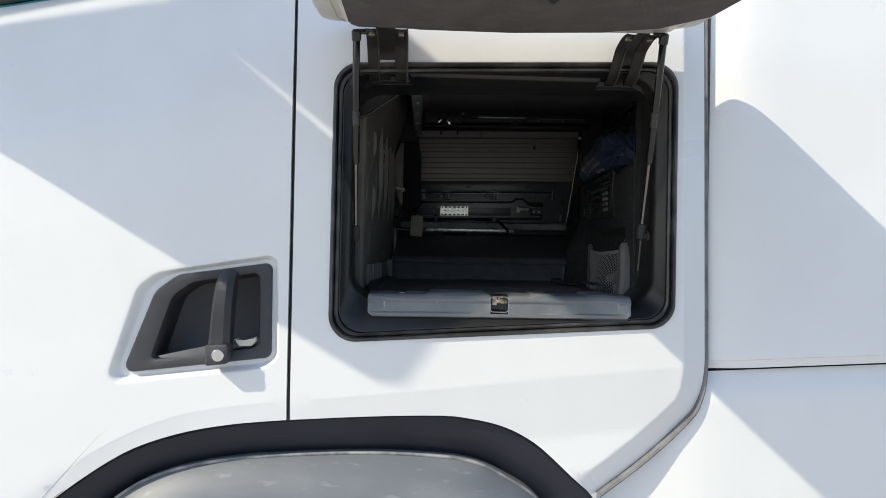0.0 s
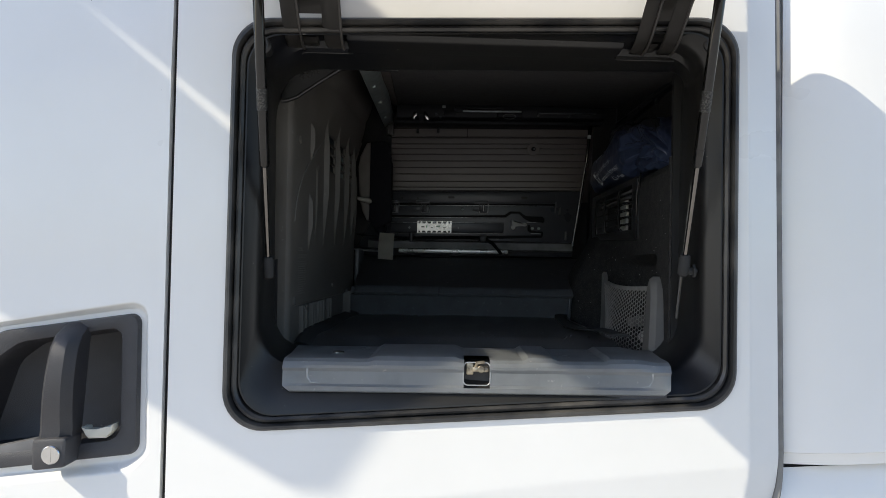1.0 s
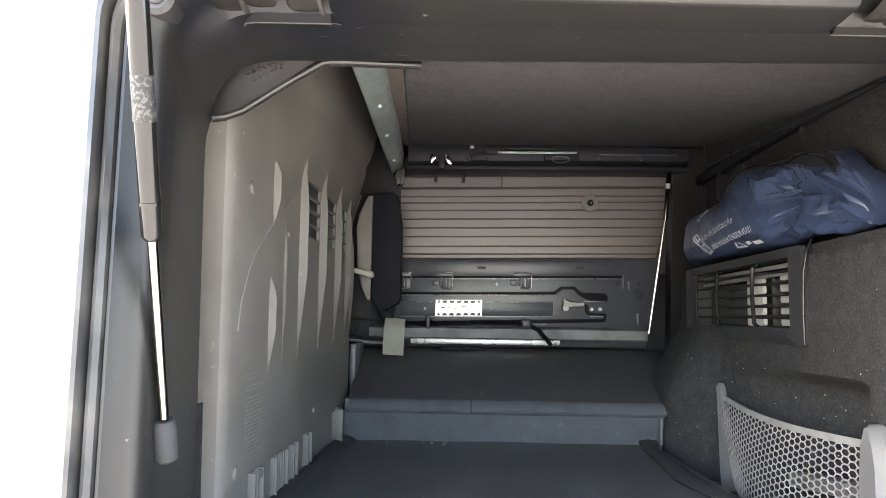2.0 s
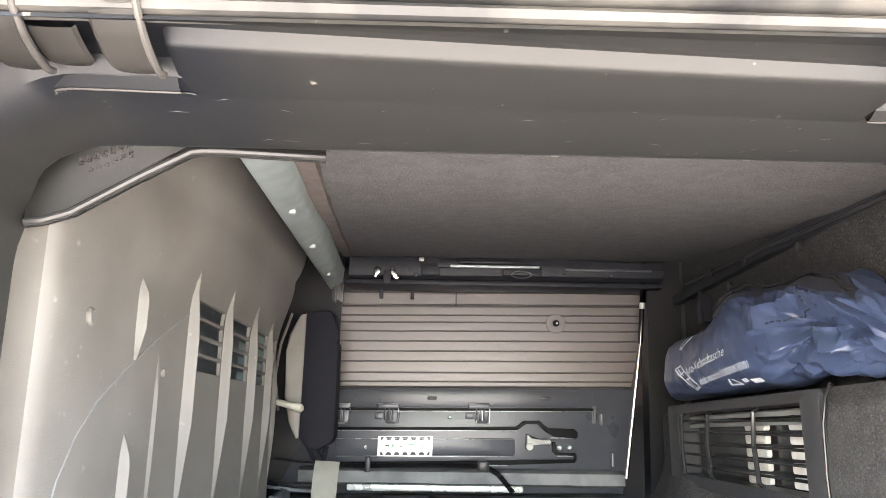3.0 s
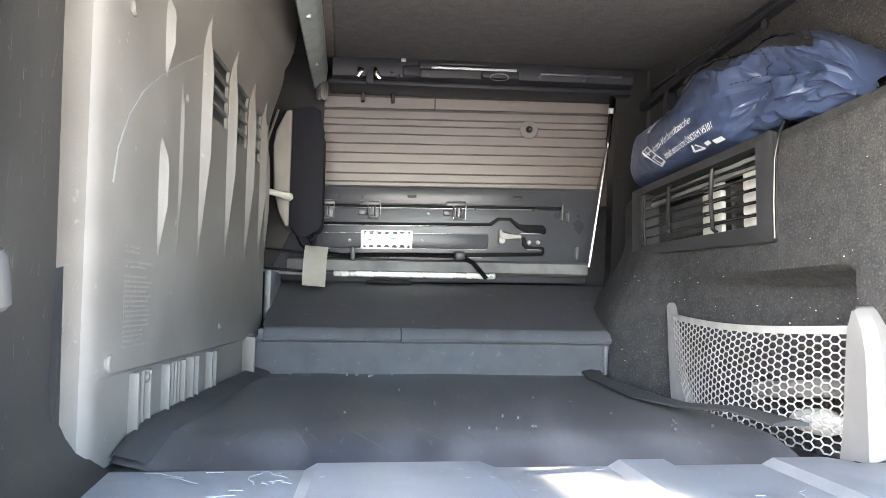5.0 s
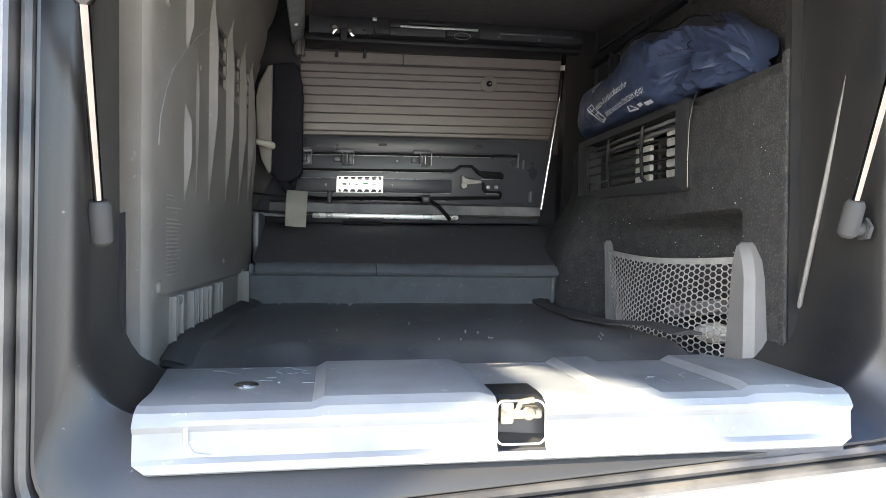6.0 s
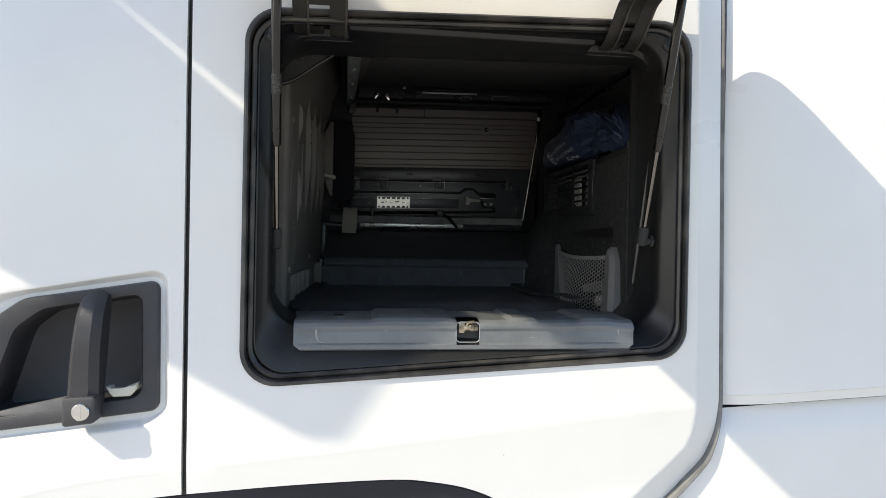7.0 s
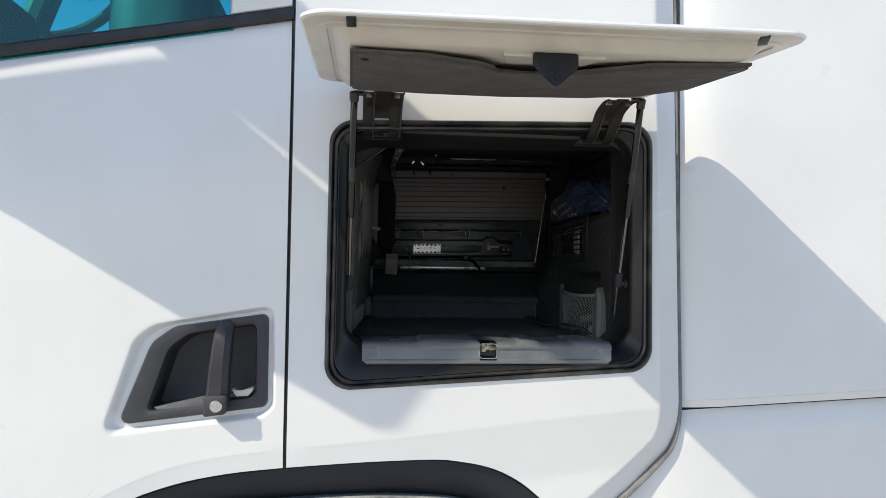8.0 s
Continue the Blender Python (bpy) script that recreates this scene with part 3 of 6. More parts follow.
for j in range(25):
    t = j / 24
    rows.append([side(u, lerp(seam(u) - 0.003, 0.55, t), 0.030 + (0.02 if j == 0 else 0) + 0.02 * t + 0.018 * (1 - smoothstep(0.40, 0.545, u))) for u in (0.335, 0.4, 0.45, 0.5, 0.56, 0.62, 0.8, 1.1, 1.4, 1.8)])
skin(bm, rows, False)
part("lower_fairing", bm, WHITE, fair)
bm = boxes((0.56, 1.8, 0.075, 0.10, 0.3, 3.2))
part("fairing_frame", bm, CAB_DARK, fair)
bm = boxes((0.9, 1.0, 0.09, 0.3, 0.0, 0.35))
part("support", bm, CAB_DARK, fair)


# dirt on the paint
bm = bmesh.new()
fleck = random.Random(21)
for _ in range(34):
    u, z, s = fleck.uniform(-1.0, 0.5), fleck.uniform(1.30, 1.98), fleck.choice((0.0004, 0.0005, 0.0005, 0.0007))
    if -0.23 < u < 0.50 and z > 1.40 or -0.63 < u < -0.27 and 1.3 < z < 1.6:
        continue
    disc(bm, side(u, z, skin_depth(u, z) + 0.0002), (0, -1, 0), s, 0.0004, 6)
setting("dirt_flecks", bm, TRIM_GREY, "tiny grey dirt flecks on the white paint", "dirt", FACE, kind="stuff")

# ---- the locker's opening ----
def quad(l, r, tl, tr, br, bl, rad=0.045):
    return rounded([(l, tl), (r, tr), (r, br), (l, bl)], rad, 9)


RIM = (-0.203, 0.467, 1.953, 1.976, 1.457, 1.417)


def rim(inset, top=None, bottom=None, rad=0.05):
    l, r, tl, tr, br, bl = RIM
    return quad(l + inset, r - inset, (tl if top is None else top) - inset, (tr if top is None else top) - inset,
                (br if bottom is None else bottom) + inset, (bl if bottom is None else bottom) + inset, rad)


def header_z(u, d):
    """The underside of the header, which falls towards its rear edge."""
    return lerp(1.9400, 1.9262 + 0.021 * u, max(0.0, min(1.0, (d - 0.030) / 0.082)))


frame_thing = thing("locker_frame", "black plastic surround of the open side locker", "frame", (0.13, 0.0, 1.42), FACE, kind="structure")
bm = bmesh.new()
for prof in ([(-0.002, 0.010), (-0.002, -0.003), (0.001, -0.006), (0.004, -0.006), (0.006, -0.002), (0.007, 0.006)],
             [(0.007, 0.006), (0.009, -0.001), (0.012, -0.003), (0.015, 0.0), (0.016, 0.010)]):
    skin(bm, [[side(u, z, d) for u, z in rim(i, rad=0.05 - i * 0.5)] for i, d in prof])
part("rubber_seal", bm, DUSTY_SEAL, frame_thing, "double black rubber seal")
bm = bmesh.new()
rows = [[side(u, z, d) for u, z in rim(i, rad=0.05 - 0.3 * i)] for i, d in ((0.0155, 0.008), (0.0165, 0.003), (0.0185, 0.003))]
for i, d, k in ((0.024, 0.008, 0.4), (0.031, 0.014, 0.9), (0.0345, 0.018, 1.0), (0.0365, 0.024, 1.0), (0.0370, 0.032, 1.0), (0.0367, 0.045, 1.0), (0.0362, 0.0515, 1.0), (0.033, 0.08, 1.0), (0.029, 0.115, 1.0), (0.027, 0.150, 1.0), (0.027, 0.168, 1.0)):
    l, r, tl, tr, br, bl = RIM
    sl, sr = (header_z(u, d) + 0.0065 * (1 - smoothstep(0.046, 0.051, d)) for u in (l, r))
    flat = quad(l + i, r - i, lerp(tl - i * 0.7, sl, k), lerp(tr - i * 0.7, sr, k), lerp(br + i * 0.8, 1.497, k), lerp(bl + i * 0.8, 1.497, k), [0.048 + 0.25 * min(d, 0.08), 0.048 - 0.034 * smoothstep(0.05, 0.15, d), 0.048 + 0.25 * min(d, 0.08), 0.048 + 0.25 * min(d, 0.08)])
    rows.append([side(u, z + (0.03 * smoothstep(1.88, 1.92, z) if d > 0.16 else 0), d + 0.020 * k * (1 - smoothstep(1.495, 1.56, z)) - max(0.0, d - 0.113) * 0.9 * smoothstep(1.87, 1.915, z)) for u, z in flat])
skin(bm, rows)
part("surround", bm, DUSTY_BLACK, frame_thing, "deep black moulded plastic reveal")
for u, z in ((-0.1685, 1.9230), (0.436, 1.944)):
    bm = bmesh.new()
    disc(bm, side(u, z, 0.026), (0, -1, 0), 0.012, 0.023, 28, 0.003)
    disc(bm, side(u, z, 0.003), (0, -1, 0), 0.006, 0.002, 20, 0.0008)
    part("rubber_stop", bm, RUBBER, frame_thing, "round rubber stop")
for a, b, curl in ((-0.147, -0.060, 0.008), (0.318, 0.402, 0.0)):
    bm = bmesh.new()
    rows = []
    for k in range(13):
        t = k / 12
        u, bend = lerp(a, b, t), curl * (1 - smoothstep(0.0, 0.36, t))
        d0, d1 = 0.0505 + bend * 0.75, 0.0600 + bend
        rows.append([side(u, header_z(u, d0) + 0.002, d0), side(u, header_z(u, d0) - 0.0008, d0 + 0.001), side(u, header_z(u, d1) - 0.0030, d1 - 0.002), side(u, header_z(u, d1) - 0.0026, d1), side(u, header_z(u, d1) + 0.001, d1 + 0.0012)])
    skin(bm, rows, False)
    part("pocket_ledge", bm, DUSTY_BLACK, frame_thing)
    bm = bmesh.new()
    tube(bm, [side(u, header_z(u, d) - 0.0030, d) for u, d in ((a, 0.0600 + curl), (lerp(a, b, 0.16), 0.0600 + 0.45 * curl), (lerp(a, b, 0.36), 0.0600), (b, 0.0600))], [0.0004, 0.0007, 0.0007, 0.0006], 8)
    part("pocket_lip", bm, HINGE_GREY, frame_thing)
    bm = bmesh.new()
    disc(bm, side(b + 0.001, header_z(b, 0.0655) - 0.0002, 0.0655), (0, 0, -1), 0.0062, 0.0008, 14, 0.0004)
    bmesh.ops.scale(bm, vec=(1, 0.55, 1), space=Matrix.Translation(-side(b, 0, 0.0655)), verts=bm.verts)
    part("screw", bm, DUSTY_BLACK, frame_thing)
bm = bmesh.new()
rows = []
for u, sink in ((-0.0605, 0.006), (-0.0595, 0.0015), (-0.056, 0.0), (0.05, 0.0), (0.2, 0.0), (0.316, 0.0), (0.3195, 0.0015), (0.3205, 0.006)):
    h = header_z(u, 0.037) + sink
    rows.append([side(u, h + 0.022, 0.006), side(u, h + 0.0135, 0.0137), side(u, h + 0.0105, 0.0175), side(u, h + 0.0078, 0.0204), side(u, h + 0.0048, 0.0225), side(u, h + 0.0018, 0.0245), side(u, h + 0.0002, 0.0262), side(u, h - 0.0004, 0.030),
                 side(u, header_z(u, 0.040) + sink - 0.0010, 0.040), side(u, header_z(u, 0.047) + sink - 0.0010, 0.047), side(u, header_z(u, 0.054) + sink - 0.0006, 0.054), side(u, header_z(u, 0.066) + sink + 0.0003, 0.066)])
skin(bm, rows, False)
part("header_rail", bm, DUSTY_BLACK, frame_thing, "", 50)

# sill plate
sill = thing("locker_sill", "scratched pale grey steel sill with a latch slot", "sill", (0.125, 1.42, 1.468))
bm = bmesh.new()
xs = [-0.132, -0.128, -0.11, -0.095, -0.06, -0.02, -0.012, 0.0, 0.035, 0.043, 0.06, 0.095, 0.1065, 0.107, 0.1415, 0.142, 0.16, 0.185, 0.193, 0.225, 0.233, 0.26, 0.295, 0.303, 0.33, 0.34, 0.362, 0.377, 0.381]
bumps = [(-0.012, 0.043), (0.06, 0.10), (0.193, 0.225), (0.303, 0.34)]


def sill_top(x):
    return 0.0045 * max(smoothstep(a - 0.008, a, x) * (1 - smoothstep(b, b + 0.008, x)) for a, b in bumps)


rows = []
lines = [(1.380, 1.4675, 0), (1.3765, 1.4695, 0), (1.3762, 1.4755, 0), (1.3795, 1.4785, 0), (1.3802, 1.495, 0), (1.3775, 1.4995, 0.1), (1.3772, 1.503, 0.2), (1.3805, 1.5075, 0.5), (1.388, 1.511, 0.8), (1.40, 1.512, 1), (1.43, 1.512, 1), (1.47, 1.512, 1), (1.505, 1.512, 1), (1.528, 1.512, 1), (1.5285, 1.506, 0.6)]
for y, z, k in lines:
    row = []
    for x in xs:
        edge = max(smoothstep(-0.095, -0.12, x) if x < 0 else 0, smoothstep(0.34, 0.372, x) if x > 0.2 else 0)
        yy = y - (0.0022 * edge if 1.478 < z < 1.5 else 0)
        slant = 0.02 * (x - 0.125) * 1.2
        narrow = (-0.013 * max(0, (y - 1.42) / 0.11) + 0.009 * smoothstep(1.479, 1.4675, z) ** 2) * (abs(x - 0.125) / 0.255) ** 4
        row.append(Vector((x + (narrow if x < 0.125 else -narrow), yy + slant, z + k * sill_top(x) + 0.006 * (x - 0.125))))
    rows.append(row)
verts = [[bm.verts.new(p) for p in r] for r in rows]
for j in range(len(rows) - 1):
    for i in range(len(xs) - 1):
        if 2 <= j <= 9 and 0.107 <= xs[i] < 0.1415:
            continue
        bm.faces.new((verts[j][i], verts[j][i + 1], verts[j + 1][i + 1], verts[j + 1][i]))
bmesh.ops.solidify(bm, geom=bm.faces[:], thickness=0.0016)
part("sill_plate", bm, SILL_PAINT, sill, "scratched pale grey painted steel plate", 20)
for x, s in ((-0.0995, 1), (0.3575, -1)):
    slant = 0.024 * (x - 0.125)
    bm = bmesh.new()
    tube(bm, [(x + s * 0.016, 1.3792 + slant, 1.4795 + 0.006 * (x - 0.125)), (x + s * 0.005, 1.3793 + slant, 1.4805 + 0.006 * (x - 0.125)), (x, 1.3800 + slant, 1.487 + 0.006 * (x - 0.125)), (x, 1.3785 + slant, 1.497 + 0.006 * (x - 0.125)),
              (x, 1.3805 + slant, 1.5065 + 0.006 * (x - 0.125)), (x, 1.396 + slant, 1.5105 + 0.006 * (x - 0.125))], [0.0006, 0.0014, 0.0016, 0.0016, 0.0014, 0.0006], 8)
    part("pressed_bead", bm, SILL_PAINT, sill)
bm = bmesh.new()
ring = rounded([(0.1065, 1.4790), (0.1420, 1.4790), (0.1420, 1.5085), (0.1065, 1.5085)], 0.006, 5)
tube(bm, [(x, 1.3800 + 0.024 * (x - 0.125) + 0.004 * smoothstep(1.503, 1.509, z), z) for x, z in ring + ring[:1]], 0.0008, 8, False)
part("slot_rim", bm, SILL_PAINT, sill)
bm = bmesh.new()
mark = random.Random(17)
for _ in range(60):
    x, y, a, ln = mark.uniform(-0.12, 0.36), mark.uniform(1.412, 1.522), mark.uniform(0, math.pi), mark.choice((0.002, 0.003, 0.005, 0.008, 0.016, 0.03))
    if any(lo - 0.012 < x < hi + 0.012 for lo, hi in bumps) or 0.10 < x < 0.15:
        continue
    line = []
    for k in range(5):
        t, turn = k / 4, a + 0.5 * (k / 4) * mark.uniform(-1, 1)
        line.append((x + ln * t * math.cos(turn), y + ln * t * math.sin(turn)))
    tube(bm, [(p, max(1.40, min(1.524, q)) + 0.024 * (p - 0.125), 1.5121 + 0.006 * (p - 0.125)) for p, q in line], [0.0001, 0.00018, 0.0002, 0.00018, 0.0001], 4, False)
part("scratches", bm, GALV, sill, "fine bright scratches", kind="stuff")
bm = boxes((0.103, 0.145, 1.394, 1.42, 1.472, 1.506))
part("latch_well", bm, RUBBER, sill, "black latch slot")
bm = bmesh.new()
box(bm, 0.110, 0.120, 1.383, 1.396, 1.492, 1.508, 0.002)
box(bm, 0.118, 0.140, 1.381, 1.396, 1.496, 1.503, 0.002)
tube(bm, [(0.122, 1.384, 1.500), (0.124, 1.382, 1.508), (0.134, 1.384, 1.509)], 0.0024, 8)
disc(bm, (0.130, 1.384, 1.500), (0, -1, 0), 0.005, 0.004, 14, 0.001)
part("latch", bm, BRASS, sill, "worn brass-coloured latch")
bm = bmesh.new()
disc(bm, (-0.070, 1.441, 1.5105), (0, 0, 1), 0.009, 0.0022, 20, 0.0012)
part("rivet", bm, CHROME, sill)
bm = boxes((-0.128, 0.376, 1.385, 1.52, 1.462, 1.474), (-0.11, 0.36, 1.40, 1.52, 1.474, 1.498))
part("sill_beam", bm, CAB_DARK, sill)

# ---- the hatch, held open ----
hatch = thing("locker_hatch", "open white locker hatch with grey felt lining", "hatch", (0.13, -0.05, 1.99), FACE)


def hz(d, u=0.13):
    """The height of the hatch's skin over the distance out from the truck (d is negative outwards)."""
    return 1.986 + 0.105 * (d + 0.5) + 0.012 * (u - 0.13)


bm = bmesh.new()
plan = [(-0.226, -0.540), (0.479, -0.540), (0.479, -0.042), (-0.226, -0.042)]
rows = []
for inset, dz in ((0.012, -0.0085), (0.003, -0.0075), (0.0005, -0.006), (0.0, -0.004), (0.001, -0.0015), (0.006, 0.001), (0.02, 0.006), (0.05, 0.010)):
    l, b = plan[0][0] + inset, plan[0][1] + inset * (1.0 if inset < 0.02 else 1.6)
    r, t = plan[1][0] - inset, plan[2][1] - inset * 0.3
    ring = rounded([(l, b), (r, b), (r, t), (l, t)], max(0.012, 0.045 - inset * 0.5), 7)
    rows.append([Vector((u, d, hz(d, u) + dz)) for u, d in ring])
skin(bm, rows, True, False, True)
part("outer_skin", bm, WHITE, hatch, "white painted outer skin", 25)
bm = bmesh.new()
rows = []
for inset, dz in ((0.003, -0.0072), (0.0045, -0.0090), (0.008, -0.0098), (0.024, -0.0104), (0.0255, -0.0125), (0.034, -0.0128), (0.0355, -0.0105), (0.042, -0.0110), (0.046, -0.0135), (0.052, -0.0190), (0.060, -0.0250), (0.066, -0.0275), (0.090, -0.0285)):
    l, b, r, t = -0.226 + inset, -0.540 + inset * 1.15, 0.479 - inset, -0.042 - inset * 0.6
    ring = rounded([(l, b), (r, b), (r, t), (l, t)], max(0.014, 0.043 - inset * 0.5), 7)
    rows.append([Vector((u, d, hz(d, u) + dz)) for u, d in ring])
skin(bm, rows, True, False, True)
prism(bm, [(0.055, -0.455), (0.205, -0.455), (0.19, -0.40), (0.07, -0.40)], lambda a, b, h: Vector((a, b, hz(b, a) - 0.0275 - h)), 0.006, 0.002)
inner = part("inner_frame", bm, CREAM, hatch, "cream pressed inner frame", 22)
for u in (-0.158, 0.408):
    zc = hz(-0.52, u) - 0.0095
    bm = boxes((u - 0.0065, u + 0.0065, -0.535, -0.500, zc - 0.003, zc + 0.002, 0.0008))
    bmesh.ops.rotate(bm, cent=(u, -0.52, zc), matrix=Matrix.Rotation(radians(-24 if u > 0 else 0), 3, "Z"), verts=bm.verts)
    part("drain_slot", bm, INK, inner)
bm = bmesh.new()
fel = [(-0.160, -0.455), (-0.05, -0.448), (0.03, -0.425), (0.052, -0.405), (0.058, -0.385), (0.10, -0.377), (0.16, -0.382), (0.215, -0.415), (0.28, -0.44), (0.430, -0.452),
       (0.434, -0.43), (0.430, -0.25), (0.375, -0.16), (0.30, -0.14), (0.285, -0.122), (0.12, -0.112), (-0.045, -0.122), (-0.052, -0.135), (-0.15, -0.14), (-0.164, -0.16)]


def felt_low(a, b):
    sag = math.exp(-((a - 0.13) / 0.13) ** 2) * (1 - smoothstep(-0.44, -0.22, b))
    return hz(b, a) - 0.0385 - 0.012 * sag + 0.006 * (a - 0.13)


prism(bm, fel, lambda a, b, h: Vector((a, b, felt_low(a, b) + h)), 0.0085)
bmesh.ops.bevel(bm, geom=[e for e in bm.edges if all(v.co.z < felt_low(v.co.x, v.co.y) + 0.002 for v in e.verts)], offset=0.004, segments=2, affect="EDGES")
felt = part("felt_lining", bm, LINING, hatch, "grey speckled felt lining")
for u, d in ((-0.14, -0.43), (0.412, -0.43)):
    bm = bmesh.new()
    disc(bm, Vector((u, d, felt_low(u, d) + 0.001)), (0, 0, -1), 0.007, 0.003, 16, 0.001)
    part("clip", bm, RUBBER, felt)
bm = bmesh.new()
prism(bm, rounded([(0.097, 1.962), (0.163, 1.963), (0.163, 1.942), (0.138, 1.919), (0.131, 1.9145), (0.124, 1.919), (0.097, 1.943)], 0.004, 3), lambda a, b, h: Vector((a, -0.456 - h, b)), 0.004, 0.001)
disc(bm, (0.131, -0.460, 1.929), (0, -1, 0), 0.004, 0.003, 12, 0.001)
part("striker_plate", bm, GEAR_BLACK, hatch, "black steel striker plate")


def hinge_prong(u0, u1, drop=0.0, rim=True, upto=99):
    """A goose-necked prong with a round tip and a rolled rim along one side, from the frame's top up to the hatch."""
    bm = bmesh.new()
    prof = spline([Vector((0.047, 1.9375, 0)), Vector((0.040, 1.9345, 0)), Vector((0.028, 1.9345, 0)), Vector((0.013, 1.9385, 0)), Vector((0.0, 1.9455, 0)), Vector((-0.012, 1.9545, 0)), Vector((-0.024, 1.964, 0)),
                   Vector((-0.036, 1.974, 0)), Vector((-0.050, 1.982, 0)), Vector((-0.09, 1.990, 0)), Vector((-0.125, 1.9865, 0))], 4)[:upto]
    rows, rolled = [], []
    mid, half = (u0 + u1) / 2, (u1 - u0) / 2
    for p in prof:
        d, z = p[0], p[1] + drop + 0.012 * (mid - 0.13)
        q = min(1.0, max(0.0, (0.0472 - d) / (half * 1.1)))
        w = half * math.sqrt(max(0.02, 1 - (1 - q) ** 2))
        rows.append([Vector((mid - w, d, z + 0.0016)), Vector((mid - w * 0.86, d, z)), Vector((mid, d, z - 0.0006)), Vector((mid + w * 0.86, d, z)), Vector((mid + w, d, z + 0.0016))])
        rolled.append(Vector((u1 - 0.0012, min(d, 0.0435), z - 0.0008)))
    skin(bm, rows, False)
    bmesh.ops.solidify(bm, geom=bm.faces[:], thickness=0.0022)
    if rim:
        tube(bm, rolled, 0.0019, 8)
    return bm


for left, right in (((-0.140, -0.117), (-0.088, -0.063)), ((0.330, 0.351), (0.368, 0.390))):
    arm = part("hinge_arm", hinge_prong(*left), HINGE_GREY, hatch, "dark goose-necked steel hinge arm", 60)
    part("prong", hinge_prong(*right), HINGE_GREY, arm)
    part("tip_lobe", hinge_prong(left[1] - 0.002, left[1] + 0.021 if left[0] < 0 else right[0] - 0.003, 0.003, False, 13), HINGE_GREY, arm)
    bm = bmesh.new()
    web = [(-0.018, 1.9592), (-0.024, 1.964), (-0.036, 1.974), (-0.050, 1.982), (-0.09, 1.990), (-0.125, 1.9865)]
    skin(bm, [[Vector((u, d, z + 0.0022 + 0.012 * (u - 0.13))) for d, z in web] for u in (left[1] - 0.003, right[0] + 0.003)], False)
    bmesh.ops.solidify(bm, geom=bm.faces[:], thickness=0.002)
    part("web", bm, HINGE_GREY, arm)
    for u in (sum(left) / 2, sum(right) / 2):
        bm = bmesh.new()
        disc(bm, (u, -0.095, 1.989 + 0.012 * (u - 0.13)), (0, -0.1, -1), 0.006, 0.006, 6, 0.001)
        part("bolt", bm, BRASS, arm)


def gas_strut(top, bottom, turn):
    """A gas strut: thick sleeve above, thin rod below, a ball joint at each end."""
    t, b = Vector(top), Vector(bottom)
    ob = thing("gas_strut", "dark gas strut with a bright rod and sticker", "strut", tuple(b), group="hatch struts")
    w = (b - t).normalized()
    ln = (b - t).length
    bm = bmesh.new()
    tube(bm, [t + w * 0.012, t + w * 0.016, t + w * ln * 0.615, t + w * (ln * 0.615 + 0.003)], [0.005, 0.0068, 0.0068, 0.005], 16)
    sleeve = part("sleeve", bm, STRUT_DARK, ob)
    bm = bmesh.new()
    tube(bm, [t + w * ln * 0.365, t + w * ln * 0.435], 0.0070, 16)
    part("sticker", bm, STRUT_LABEL, sleeve, "worn printed sticker")
    bm = bmesh.new()
    tube(bm, [t + w * ln * 0.56, t + w * (ln * 0.56 + 0.002)], 0.0072, 16)
    part("collar", bm, STRUT_DARK, sleeve)
    bm = bmesh.new()
    tube(bm, [t + w * ln * 0.61, b - w * 0.01], 0.0033, 12)
    part("rod", bm, ROD_STEEL, ob, "bright polished rod")
    bm = bmesh.new()
    tube(bm, [b - w * 0.024, b - w * 0.020, b + w * 0.004, b + w * 0.007], [0.006, 0.008, 0.008, 0.005], 12)
    disc(bm, b + Vector((turn * 0.002, 0, 0)), (turn, 0, 0), 0.0055, 0.016, 12)
    disc(bm, b + Vector((turn * 0.012, 0, 0)), (turn, 0, 0), 0.010, 0.004, 6, 0.001)
    part("lower_joint", bm, TYRE, ob, "dull black ball joint")
    bm = bmesh.new()
    tube(bm, [t - w * 0.004, t, t + w * 0.016], [0.006, 0.0095, 0.0085], 12)
    disc(bm, t, (-turn, 0, 0.0), 0.005, 0.02, 10)
    part("upper_joint", bm, STRUT_DARK, ob)
    return ob


gas_strut((-0.152, 1.272, 1.990), (-0.1634, 1.4068, 1.621), -1)
gas_strut((0.410, 1.290, 1.998), (0.4079, 1.4237, 1.636), 1)
bm = bmesh.new()
tube(bm, [(0.4325, 1.428, 1.864), (0.432, 1.429, 1.860), (0.430, 1.47, 1.72), (0.427, 1.512, 1.567), (0.427, 1.513, 1.564)], [0.0012, 0.0027, 0.0024, 0.0023, 0.001], 10)
setting("release_rod", bm, EDGE_GREY, "thin pale release rod beside the strut", "rod", kind="")

